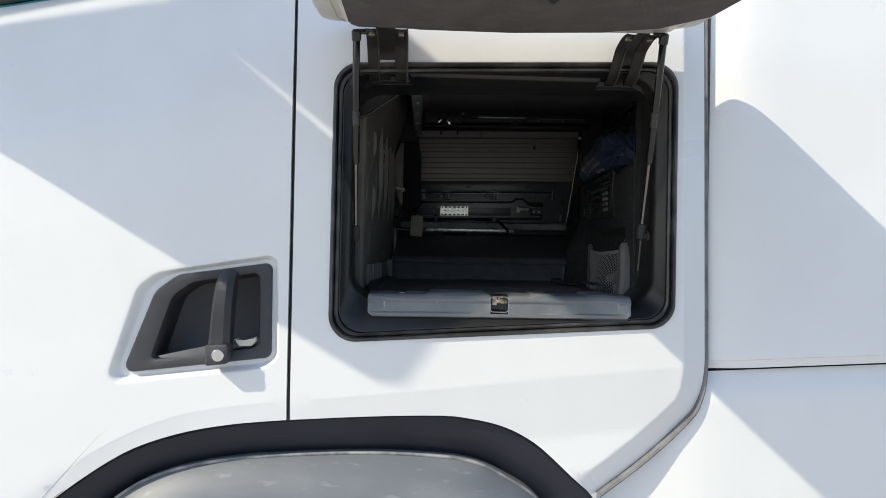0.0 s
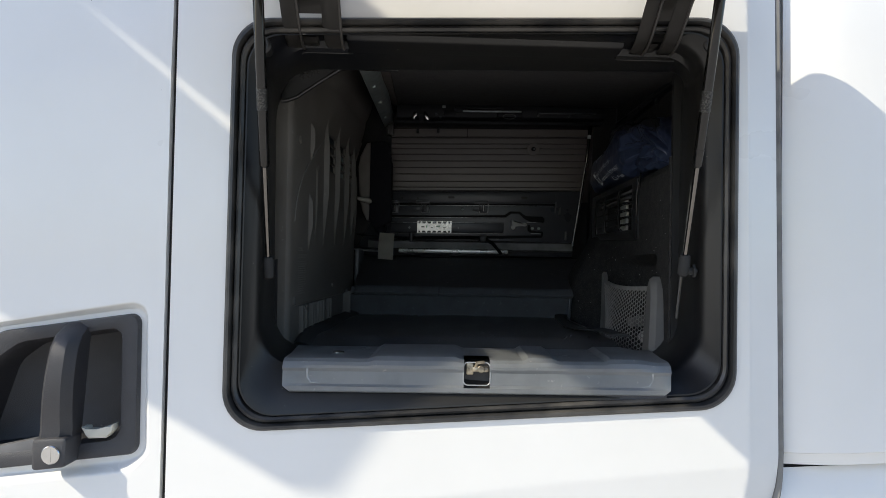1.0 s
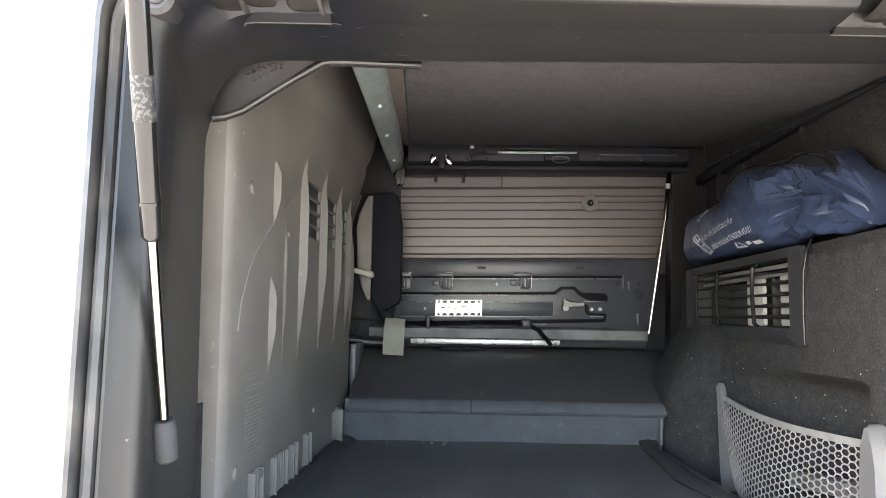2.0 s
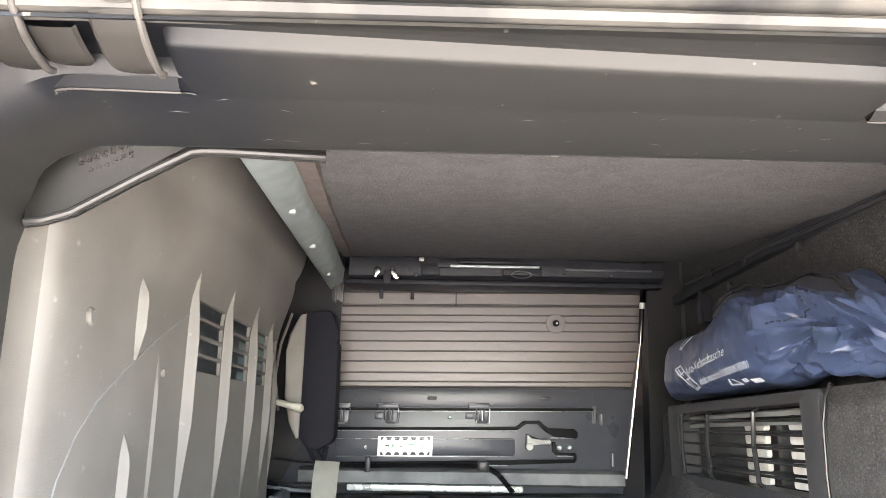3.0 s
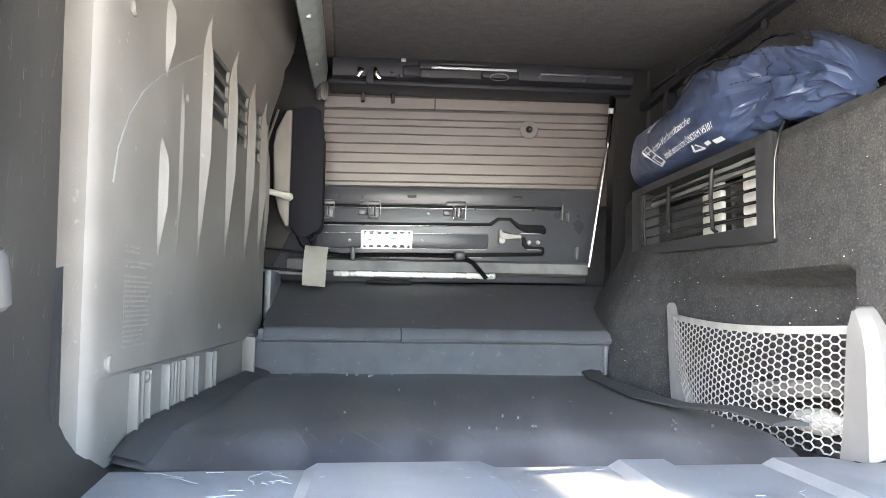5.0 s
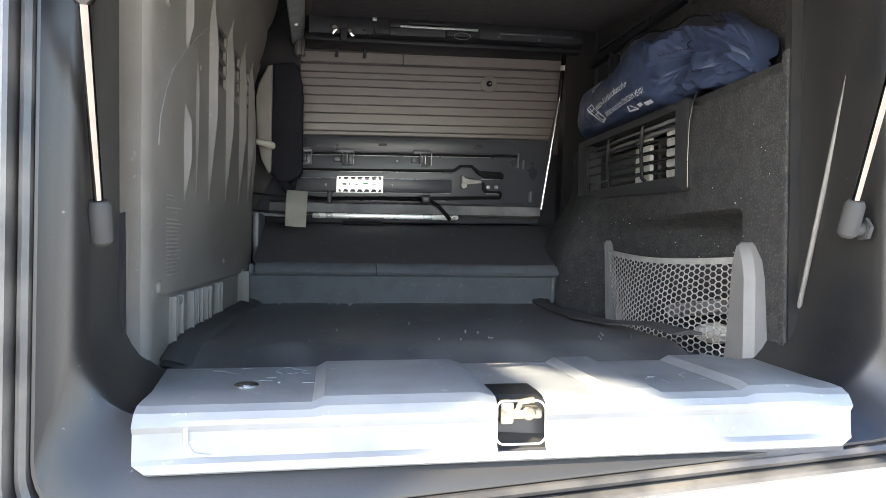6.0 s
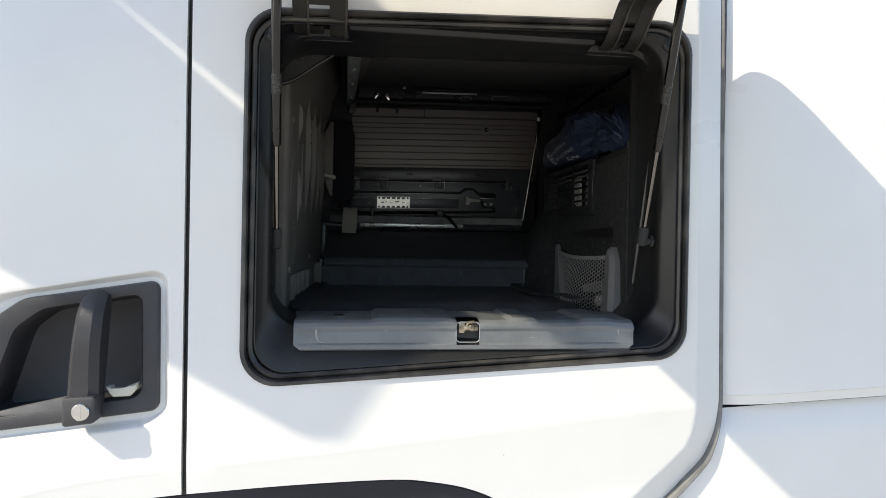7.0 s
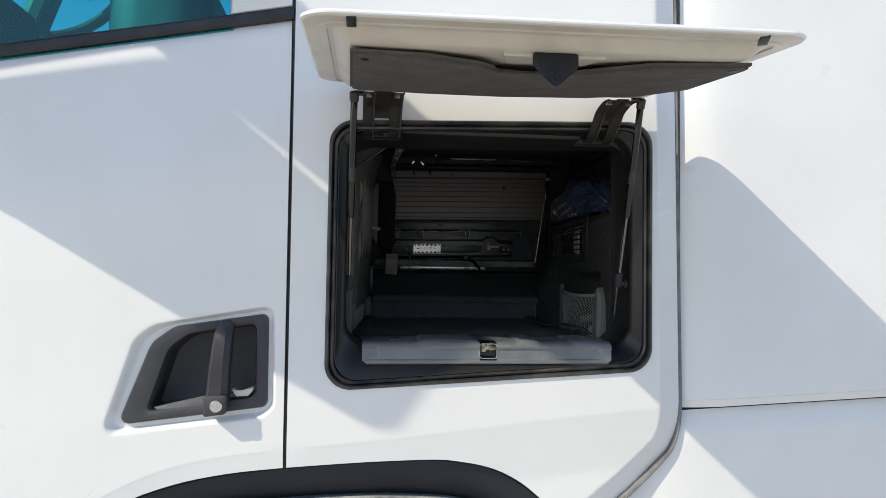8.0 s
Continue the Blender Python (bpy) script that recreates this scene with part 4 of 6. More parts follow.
# ---- inside the locker: shell ----
scr = random.Random(5)
bm = bmesh.new()
for _ in range(26):
    u, d, a, ln = scr.uniform(-0.12, 0.40), scr.uniform(0.066, 0.108), scr.uniform(-0.9, 0.9), scr.uniform(0.002, 0.012)
    du, dd, w = ln * math.cos(a), ln * math.sin(a), 0.0004
    bm.faces.new([bm.verts.new(side(p, header_z(p, q) - 0.0004, q)) for p, q in ((u - dd * 0.04, d + w), (u + du, d + dd * 0.3), (u + du * 0.5, d + dd * 0.15 - w))])
for _ in range(30):
    z, d, ln, lean = scr.uniform(1.54, 1.80), scr.uniform(0.055, 0.15), scr.choice((0.003, 0.006, 0.012, 0.025)), scr.uniform(-0.3, 0.3)
    bm.faces.new([bm.verts.new(side(-0.203 + lerp(0.0365, 0.027, max(0.0, min(1.0, (q - 0.05) / 0.09))) + 0.0006, zz, q)) for q, zz in ((d - 0.0004, z), (d + 0.0004, z), (d + lean * ln, z + ln))])
setting("header_scratches", bm, TRIM_GREY, "pale scratches on the black header and reveal", "scratches", within=FACE, kind="stuff")
for spec in ((-0.36, -0.34, 1.50, 2.45, 1.40, 2.14), (0.515, 0.527, 1.50, 2.45, 1.40, 2.14), (-0.36, 0.53, 2.43, 2.45, 1.40, 2.14), (-0.36, 0.53, 1.42, 2.45, 2.12, 2.14), (-0.36, 0.50, 1.42, 2.45, 1.40, 1.42)):
    setting("locker_shell", boxes(spec), CAB_DARK, "dark body sheet closing the locker from outside", "shell")
for spec in ((0.421, 0.515, 1.520, 1.53, 1.42, 2.12), (-0.36, -0.180, 1.520, 1.53, 1.42, 2.12), (-0.36, 0.50, 1.43, 1.44, 1.972, 2.12)):
    setting("closing_strip", boxes(spec), DUSTY_BLACK, "black plastic closing strip behind the opening", "strip")

def wall_x(y):
    return -0.155 + (y - 1.53) * 0.055


# floor
bm = bmesh.new()
rows = []
fx = [lerp(-0.166, 0.345, k / 26) for k in range(27)]
for k in range(25):
    y = lerp(1.484, 2.005, k / 24)
    rows.append([Vector((x if y > 1.535 else max(x, -0.125), y, lerp(1.503, 1.519, smoothstep(1.53, 1.6, y)) + 0.0035 * noise.noise(Vector((x * 7, y * 5, 1.3))))) for x in fx])
skin(bm, rows, False)
setting("floor", bm, FLOOR_MAT, "scuffed black rubber locker floor mat", "floor", smooth=60, inner=True)
bm = boxes((-0.20, -0.10, 1.46, 1.60, 1.470, 1.5025))
setting("corner_filler", bm, DUSTY_BLACK, "black plastic corner between sill and wall", "filler")
bm = boxes((-0.30, 0.50, 1.475, 2.43, 1.482, 1.494))
setting("floor_pan", bm, CAB_DARK, "dark floor pan under the mat", "floor")
bm = bmesh.new()
grit = random.Random(9)
for _ in range(26):
    x, y, s = grit.uniform(-0.12, 0.33), grit.uniform(1.60, 1.99), grit.uniform(0.0003, 0.0009)
    box(bm, x - s, x + s, y - s, y + s, 1.5165, 1.5195 + s)
for _ in range(10):
    x, y, s = grit.uniform(-0.09, 0.06), grit.uniform(1.972, 1.990), grit.uniform(0.0005, 0.0014)
    box(bm, x - s * 1.6, x + s * 1.6, y - s, y + s, 1.517, 1.5205 + s * 0.5)
setting("grit", bm, STEP_PLASTIC, "pale specks of grit on the mat", "grit", kind="stuff", inner=True)

bm = bmesh.new()
for _ in range(420):
    x, y, ln, lean = grit.uniform(-0.10, 0.33), grit.uniform(1.54, 1.98), grit.choice((0.01, 0.02, 0.04, 0.07, 0.10)), grit.uniform(-0.5, 0.5)
    z = 1.5195 if y > 1.6 else lerp(1.503, 1.519, smoothstep(1.53, 1.6, y)) + 0.0006
    wd = grit.choice((0.0004, 0.0006, 0.0009, 0.0014))
    if y < 1.6:
        continue
    bm.faces.new([bm.verts.new(p) for p in ((x - wd, y, z + 0.0035 * noise.noise(Vector((x * 7, y * 5, 1.3)))), (x + wd, y, z + 0.0035 * noise.noise(Vector((x * 7, y * 5, 1.3)))),
                                            (x + lean * ln, y - ln, z + 0.0035 * noise.noise(Vector(((x + lean * ln) * 7, (y - ln) * 5, 1.3)))))])
setting("floor_scratches", bm, NET_POST, "fine pale scratches on the floor mat", "scratches", kind="stuff", inner=True)

bm = bmesh.new()
rows = []
for k in range(15):
    t = k / 14
    y, wob = lerp(1.540, 2.0, t), 0.0022 * noise.noise(Vector((t * 7, 3.1, 0)))
    x, z = max(wall_x(y), -0.155) + 0.010 + wob, lerp(1.503, 1.519, smoothstep(1.53, 1.6, y))
    rows.append([Vector((x - 0.012, y, z + 0.007 + wob)), Vector((x - 0.009, y, z + 0.009 + wob)), Vector((x - 0.002, y, z + 0.0075 + wob)), Vector((x + 0.007, y, z + 0.005)), Vector((x + 0.013, y, z + 0.002)), Vector((x + 0.015, y, z - 0.006))])
skin(bm, rows, False)
setting("mat_edge", bm, TYRE, "turned-up edge of the black mat along the wall", "mat edge", smooth=60, inner=True)

# step at the back
bm = bmesh.new()
prof = [(2.004, 1.50), (2.000, 1.522), (1.990, 1.558), (1.988, 1.563), (1.992, 1.566)]
skin(bm, [[Vector((x, y, z)) for y, z in prof] for x in (-0.135, -0.05, 0.1, 0.25, 0.43)], False)
setting("step_riser", bm, STEP_PLASTIC, "grey-blue plastic step riser at the floor's end", "riser", inner=True)
bm = bmesh.new()
prof = [(1.998, 1.560), (1.984, 1.566), (1.982, 1.570), (1.988, 1.579), (1.999, 1.584)]
skin(bm, [[Vector((x, y, z)) for y, z in prof] for x in (-0.115, 0.068)], False, False, False)
skin(bm, [[Vector((x, y, z)) for y, z in prof] for x in (0.0695, 0.43)], False, False, False)
setting("step_nosing", bm, STEP_PLASTIC, "grey plastic nosing strip on the step", "nosing", inner=True)
bm = bmesh.new()
rows = []
for k in range(9):
    t = k / 8
    rows.append([Vector((x, lerp(1.997, 2.205, t), lerp(1.5835, 1.652, t) + 0.004 * math.sin(math.pi * t) + 0.0015 * noise.noise(Vector((x * 9, t * 3, 0))))) for x in [lerp(-0.118, 0.45, i / 20) for i in range(21)]])
rows.append([Vector((p.x, 2.235, 1.652)) for p in rows[-1]])
skin(bm, rows, False)
setting("step_cover", bm, STEP_FELT, "dark scuffed sloping step cover", "step", smooth=60, inner=True)
bm = boxes((-0.148, -0.118, 2.03, 2.06, 1.505, 1.580, 0.003), (-0.126, -0.116, 2.06, 2.19, 1.58, 1.665, 0.003))
setting("corner_post", bm, STEP_PLASTIC, "grey plastic corner post by the step", "post", inner=True)
bm = boxes((0.350, 0.356, 1.985, 2.0, 1.522, 1.562, 0.002), (0.360, 0.366, 1.985, 2.0, 1.522, 1.560, 0.002), (0.368, 0.386, 1.99, 2.0, 1.515, 1.56, 0.002))
setting("corner_ribs", bm, STEP_PLASTIC, "ribbed grey plastic corner of the step", "corner", inner=True)
bm = bmesh.new()
rows = []
strip = [(0.350, 2.075, 1.545), (0.342, 2.02, 1.527), (0.326, 1.95, 1.5235), (0.318, 1.86, 1.524), (0.312, 1.76, 1.5245), (0.318, 1.68, 1.527), (0.335, 1.62, 1.533), (0.350, 1.575, 1.529)]
for i, (x, y, z) in enumerate(strip):
    w = 0.011 + 0.004 * (i % 3 == 1)
    rows.append([Vector((x - w, y, z - 0.002)), Vector((x - w, y, z)), Vector((x, y + 0.002, z + 0.003)), Vector((x + w, y, z + 0.001)), Vector((x + w, y, z - 0.002))])
skin(bm, rows, True, True, True)
setting("edge_strip", bm, TYRE, "loose black edging strip lying on the mat", "strip", kind="", inner=True)


# ---- wall with fins ----
fins_at = [(1.615, 1.656, 1.752, 0.010), (1.619, 1.800, 1.868, 0.010), (1.662, 1.657, 1.815, 0.004), (1.724, 1.661, 1.897, 0.014), (1.825, 1.665, 1.900, 0.014), (1.9235, 1.668, 1.900, 0.014), (2.0035, 1.673, 1.895, 0.013), (2.046, 1.675, 1.85, 0.008)]
slots_y = [(1.735, 1.815), (1.835, 1.912), (1.935, 1.995), (2.012, 2.040)]
slots_z = [(1.8085, 1.8205), (1.8255, 1.8375), (1.8425, 1.8545), (1.8595, 1.8715)]
lw = thing("side_wall", "grey-brown moulded side wall with fins and slots", "wall", (-0.15, 1.8, 1.505), kind="structure", inner=True)
bm = bmesh.new()
ys = sorted({round(v, 4) for a, b in slots_y for v in (a - 0.001, a, b, b + 0.001)} | {round(lerp(1.53, 2.050, k / 20), 4) for k in range(21)})
zs = sorted({round(v, 4) for a, b in slots_z for v in (a - 0.001, a, b, b + 0.001)} | {round(lerp(1.488, 1.955, k / 40), 4) for k in range(41)} | {1.567, 1.570})


def sunk(y, z):
    return any(a - 1e-5 <= y <= b + 1e-5 for a, b in slots_y) and any(a - 1e-5 <= z <= b + 1e-5 for a, b in slots_z)


cols = []
for z in zs:
    drop = min(0.030, max(0.0, 1.518 - z))
    cut = 0.030 - math.sqrt(max(0, 0.030 ** 2 - drop * drop))
    tilt = 0.02 * smoothstep(1.86, 1.955, z)
    row = [Vector((-0.184 + cut * 0.6, 1.530, z)), Vector((-0.183 + cut * 0.6, 1.502, z)), Vector((-0.180 + cut * 0.6, 1.500, z)), Vector((-0.163, 1.5005, z)), Vector((-0.159, 1.504, z)), Vector((-0.1565, 1.512, z))]
    for y in ys:
        low = 0.004 if z < 1.5685 else 0.0
        row.append(Vector((wall_x(y) - low - (0.030 if sunk(y, z) else 0.0) + tilt * smoothstep(1.6, 1.75, y), y, z)))
    cols.append(row)
for dx, z in ((0.006, 1.966), (0.011, 1.980), (0.015, 2.000), (0.018, 2.040)):
    cols.append([Vector((p.x, p.y, z)) for p in cols[len(zs) - 1][:6]] + [p + Vector((dx * smoothstep(1.47, 1.545, p.y), 0, z - 1.955)) for p in cols[len(zs) - 1][6:]])
skin(bm, cols, False)
part("wall_panel", bm, SIDE_PLASTIC, lw, "grey-brown moulded plastic panel", 40)
for y, z0, z1, w in fins_at:
    bm = bmesh.new()
    rows = []
    for k in range(13):
        t = k / 12
        z = lerp(z0, z1, t)
        h = 0.64 * w * min(1.0, 2.4 * t, 5 * (1 - t)) + 0.0004
        x = wall_x(y) - 0.0005 + 0.02 * smoothstep(1.86, 1.955, z) * smoothstep(1.6, 1.75, y)
        th = 0.0026 + 0.0040 * h / 0.013
        rows.append([Vector((x, y - th, z)), Vector((x + h, y - 0.0008, z)), Vector((x + h, y + 0.0008, z)), Vector((x, y + th, z))])
    skin(bm, rows, False)
    part("fin", bm, SIDE_PLASTIC, lw)
# shallow dark inlays stand in for the shade inside the open slots
for y0, y1 in slots_y:
    for z0, z1 in slots_z:
        bm = bmesh.new()
        skin(bm, [[Vector((wall_x(y) - 0.0035 + 0.02 * smoothstep(1.86, 1.955, z) * smoothstep(1.6, 1.75, y), y, z)) for y in (y0 - 0.0005, (y0 + y1) / 2, y1 + 0.0005)] for z in (z0 - 0.0005, z1 + 0.0005)], False)
        bmesh.ops.solidify(bm, geom=bm.faces[:], thickness=0.001)
        part("slot_floor", bm, SLOT_BLUE, lw)
        start = {1.835: 0.62, 1.935: 0.35, 2.012: 0.25}.get(y0, 0)
        if start and not (y0 == 1.835 and z0 > 1.85):
            bm = bmesh.new()
            skin(bm, [[Vector((wall_x(y) - 0.0023 + 0.02 * smoothstep(1.86, 1.955, z) * smoothstep(1.6, 1.75, y), y, z)) for y in (lerp(y0, y1, start), lerp(y0, y1, 0.97))] for z in (z0 + 0.0005, z1 - 0.003)], False)
            bmesh.ops.solidify(bm, geom=bm.faces[:], thickness=0.0006)
            part("pale_backing", bm, SLOT_TEAL, lw, "pale teal duct behind the slot")
for y, z0, n in ((1.578, 1.506, 4), (1.648, 1.506, 6), (1.716, 1.508, 3), (1.782, 1.508, 3)):
    bm = bmesh.new()
    for k in range(n):
        yy = y + 0.0085 * k
        box(bm, wall_x(yy) - 0.008, wall_x(yy) + (0.0030 if k in (0, n - 1) else 0.0006), yy - 0.0018, yy + 0.0018, z0, 1.5655, 0.0008, 2)
    part("lower_rib", bm, SIDE_PLASTIC, lw)
bm = boxes((wall_x(1.955) - 0.006, wall_x(1.955) + 0.012, 1.950, 1.956, 1.506, 1.572, 0.0015), (wall_x(1.955) - 0.006, wall_x(1.955) + 0.003, 1.955, 2.02, 1.506, 1.575, 0.0015))
part("end_flange", bm, SIDE_PLASTIC, lw)
for y, z, r in ((1.548, 1.827, 0.006), (1.528, 1.577, 0.0065), (1.672, 1.80, 0.004), (1.812, 1.591, 0.004), (1.60, 1.56, 0.004)):
    bm = bmesh.new()
    disc(bm, (wall_x(y) - 0.001, y, z), (1, 0, 0), r, 0.0035, 16, 0.0015)
    part("screw_cap", bm, SIDE_PLASTIC, lw)
bm = bmesh.new()
tube(bm, [(wall_x(y) + 0.0002, y, z) for y, z in ((1.716, 1.855), (1.66, 1.828), (1.609, 1.800), (1.57, 1.774), (1.547, 1.751), (1.530, 1.724), (1.524, 1.699))], 0.0007, 6)
part("scratch_line", bm, TRIM_GREY, lw, "pale curved scuff line")
bm = bmesh.new()
prt = random.Random(3)
for k in range(21):
    z, y0 = 1.658 - 0.0036 * k, 1.550
    end = prt.uniform(1.585, 1.606) if k > 2 else 1.578
    if k in (2, 5):
        continue
    while y0 < end:
        y1 = y0 + prt.uniform(0.0012, 0.0034)
        box(bm, wall_x(y0) - 0.001, wall_x(y0) + 0.00025, y0, y1, z, z + prt.choice((0.0014, 0.0018)))
        y0 = y1 + prt.choice((0.0005, 0.0005, 0.0016))
part("moulded_marks", bm, SIDE_PLASTIC, lw, "small moulded marks", kind="stuff")
bm = boxes((-0.215, -0.19, 1.54, 2.10, 1.45, 1.96))
part("backing", bm, CAB_DARK, lw)
bm = bmesh.new()
scuff = random.Random(31)
for _ in range(70):
    y, z, ln, lean = scuff.uniform(1.535, 2.03), scuff.uniform(1.58, 1.84), scuff.choice((0.004, 0.008, 0.012, 0.03)), scuff.uniform(-0.35, 0.35)
    w = 0.00035
    bm.faces.new([bm.verts.new((wall_x(yy) + 0.0002, yy, zz)) for yy, zz in ((y - w, z), (y + w, z), (y + lean * ln, z + ln))])
for _ in range(60):
    x, z, ln, lean = scuff.uniform(-0.178, -0.164), 1.512 + 0.12 * scuff.random() ** 2, scuff.choice((0.002, 0.004, 0.006, 0.012)), scuff.uniform(-0.5, 0.5)
    bm.faces.new([bm.verts.new((xx, 1.4998, zz)) for xx, zz in ((x - 0.00025, z), (x + 0.00025, z), (max(-0.179, min(-0.163, x + lean * ln)), z + ln))])
part("scuffs", bm, EDGE_GREY, lw, "pale thin scuffs", kind="stuff")

# plate over the wall's top corner
lip = thing("corner_plate", "black pressed plate at the locker's upper corner", "plate", (-0.1, 1.51, 1.87), inner=True)
bm = bmesh.new()
edge = [(-0.172, 1.494, 1.872), (-0.162, 1.4945, 1.8735), (-0.150, 1.500, 1.880), (-0.118, 1.511, 1.906), (-0.090, 1.520, 1.927), (-0.082, 1.522, 1.9288), (-0.070, 1.523, 1.9292), (-0.006, 1.529, 1.9285)]
rows = []
for x, y, z in edge:
    up = smoothstep(-0.066, -0.072, x)
    rows.append([Vector((x, y + 0.006, z + 0.001)), Vector((x, y - 0.001, z - 0.002)), Vector((x, y - 0.004, z + 0.001)), Vector((x, y - 0.004, z + 0.005)),
                 Vector((x, lerp(y - 0.004, (y + 1.484) / 2, up), lerp(z + 0.006, (z + 1.955) / 2, up))), Vector((x, lerp(y - 0.004, 1.486, up), lerp(z + 0.007, 1.950, up)))])
skin(bm, rows, False)
bmesh.ops.solidify(bm, geom=bm.faces[:], thickness=0.0015)
part("plate", bm, DUSTY_BLACK, lip)
bm = bmesh.new()
tube(bm, [(x, y - 0.003, z + 0.001) for x, y, z in edge], 0.0026, 10)
part("rolled_lip", bm, PLATE_BLACK, lip)
bm = bmesh.new()
stamp = random.Random(8)


def on_plate(x, t):
    """A point on the plate's face, from its lip (0) to its top (1)."""
    for (x0, y0, z0), (x1, y1, z1) in zip(edge, edge[1:]):
        if x0 <= x <= x1:
            f = (x - x0) / (x1 - x0)
            return lerp(lerp(y0, y1, f) - 0.004, 1.486, t), lerp(lerp(z0, z1, f) + 0.003, 1.951, t)
    return 1.5, 1.93


for row, (t, n) in enumerate(((0.36, 9), (0.25, 6))):
    for k in range(n):
        x = -0.146 + 0.0040 * (k + 1.2 * row)
        y, z = on_plate(x, t)
        box(bm, x, x + 0.0008, y - 0.0012, y + 0.0004, z, z + 0.0038)
        for step in stamp.sample((0.0, 0.0015, 0.003), 2):
            box(bm, x, x + 0.0027, y - 0.0012, y + 0.0004, z + step, z + step + 0.0008)
part("stamped_bars", bm, HINGE_GREY, lip)
bm = boxes((-0.0560, -0.0200, 1.5600, 1.564, 1.9565, 1.9680, 0.0012), (-0.040, -0.038, 1.5585, 1.5605, 1.964, 1.9675, 0.0005), (-0.034, -0.030, 1.558, 1.5605, 1.962, 1.969, 0.0008))
part("bright_tab", bm, GALV, lip)

# ---- ceiling ----
def ceil_z(y):
    return 1.954 + (y - 1.585) * 0.125 + 0.009 * (1 - smoothstep(1.59, 1.78, y))


bm = bmesh.new()
rows = []
for k in range(25):
    y = lerp(1.592, 2.205, k / 24)
    rows.append([Vector((x, y, ceil_z(y) + 0.0012 * noise.noise(Vector((x * 12, y * 12, 4))))) for x in [lerp(-0.025 - 0.017 * k / 24 + 0.003 * noise.noise(Vector((y * 30, 2, 0))), 0.52, i / 20) for i in range(21)]])
rows = [[Vector((p.x, p.y - 0.0, p.z + 0.012)) for p in rows[0]]] + rows + [[Vector((p.x, p.y, p.z + 0.012)) for p in rows[-1]]]
skin(bm, rows, False)
setting("ceiling", bm, CEIL_FELT, "grey speckled felt ceiling board", "ceiling", smooth=60, inner=True)
bm = bmesh.new()
rows = []
for k in range(20):
    x = lerp(-0.016, 0.50, k / 19)
    wob = 0.0012 * noise.noise(Vector((x * 60, 0, 8)))
    rows.append([Vector((x, 1.60, 1.990)), Vector((x, 1.590, 1.989)), Vector((x, 1.5880, 1.9745)), Vector((x, 1.5865, 1.9725)), Vector((x, 1.5865, 1.9705)), Vector((x, 1.5885, 1.9685)), Vector((x, 1.5895, 1.9635 + wob)), Vector((x, 1.593, 1.9625 + wob)), Vector((x, 1.598, 1.966))])
skin(bm, rows, False)
setting("ceiling_edge", bm, EDGE_GREY, "pale metal edging along the ceiling board", "trim", inner=True)
for x in (0.156, 0.30):
    bm = boxes((x - 0.003, x + 0.003, 1.589, 1.595, 1.961, 1.966, 0.001))
    setting("edge_clip", bm, EDGE_GREY, "small pale clip on the ceiling edging", "clip", kind="", inner=True)
bm = boxes((-0.34, 0.62, 1.56, 2.44, 2.05, 2.07))
setting("roof_closing", bm, CAB_DARK, "dark body sheet above the ceiling board", "panel", inner=True)

# long bracket along the ceiling
brk = thing("ceiling_bracket", "galvanised steel bracket running along the ceiling", "bracket", (-0.07, 1.85, 1.94), inner=True)
bm = bmesh.new()
rows = []
for k in range(13):
    t = k / 12
    y, z = lerp(1.555, 2.195, t), lerp(1.944, 1.978, t)
    rows.append([Vector((-0.070 - 0.005 * t, y, z - 0.002)), Vector((-0.068 - 0.005 * t, y, z - 0.004)), Vector((-0.048 - 0.012 * t, y, z + 0.004)), Vector((-0.043 - 0.012 * t, y, z + 0.010)), Vector((-0.041 - 0.012 * t, y, z + 0.03))])
skin(bm, rows, False)
bmesh.ops.solidify(bm, geom=bm.faces[:], thickness=0.0015)
part("channel", bm, GALV, brk)
for t in (0.26, 0.50, 0.80):
    bm = bmesh.new()
    y, z = lerp(1.545, 2.195, t), lerp(1.944, 1.978, t)
    disc(bm, (-0.056 - 0.009 * t, y, z + 0.001), (0.1, 0, -1), 0.0036, 0.004, 12, 0.001)
    part("rivet", bm, GALV, brk)
bm = bmesh.new()
rows = []
for k in range(17):
    y = lerp(1.553, 2.19, k / 16)
    rag = 0.0025 * noise.noise(Vector((y * 55, 0, 3)))
    rows.append([Vector((-0.044 - 0.012 * k / 16, y, ceil_z(y) - 0.002)), Vector((-0.025 - 0.018 * k / 16 + rag, y, ceil_z(y) - 0.003)), Vector((-0.024 - 0.018 * k / 16 + rag, y, ceil_z(y) + 0.006))])
skin(bm, rows, False)
part("felt_edge", bm, BOARD_BROWN, brk, "ragged brown board edge")
bm = bmesh.new()
box(bm, -0.070, -0.052, 2.188, 2.2, 1.955, 1.985, 0.002)
box(bm, -0.066, -0.063, 2.182, 2.19, 1.952, 1.98, 0.001)
box(bm, -0.058, -0.055, 2.182, 2.19, 1.952, 1.98, 0.001)
part("end_clip", bm, HINGE_GREY, brk)

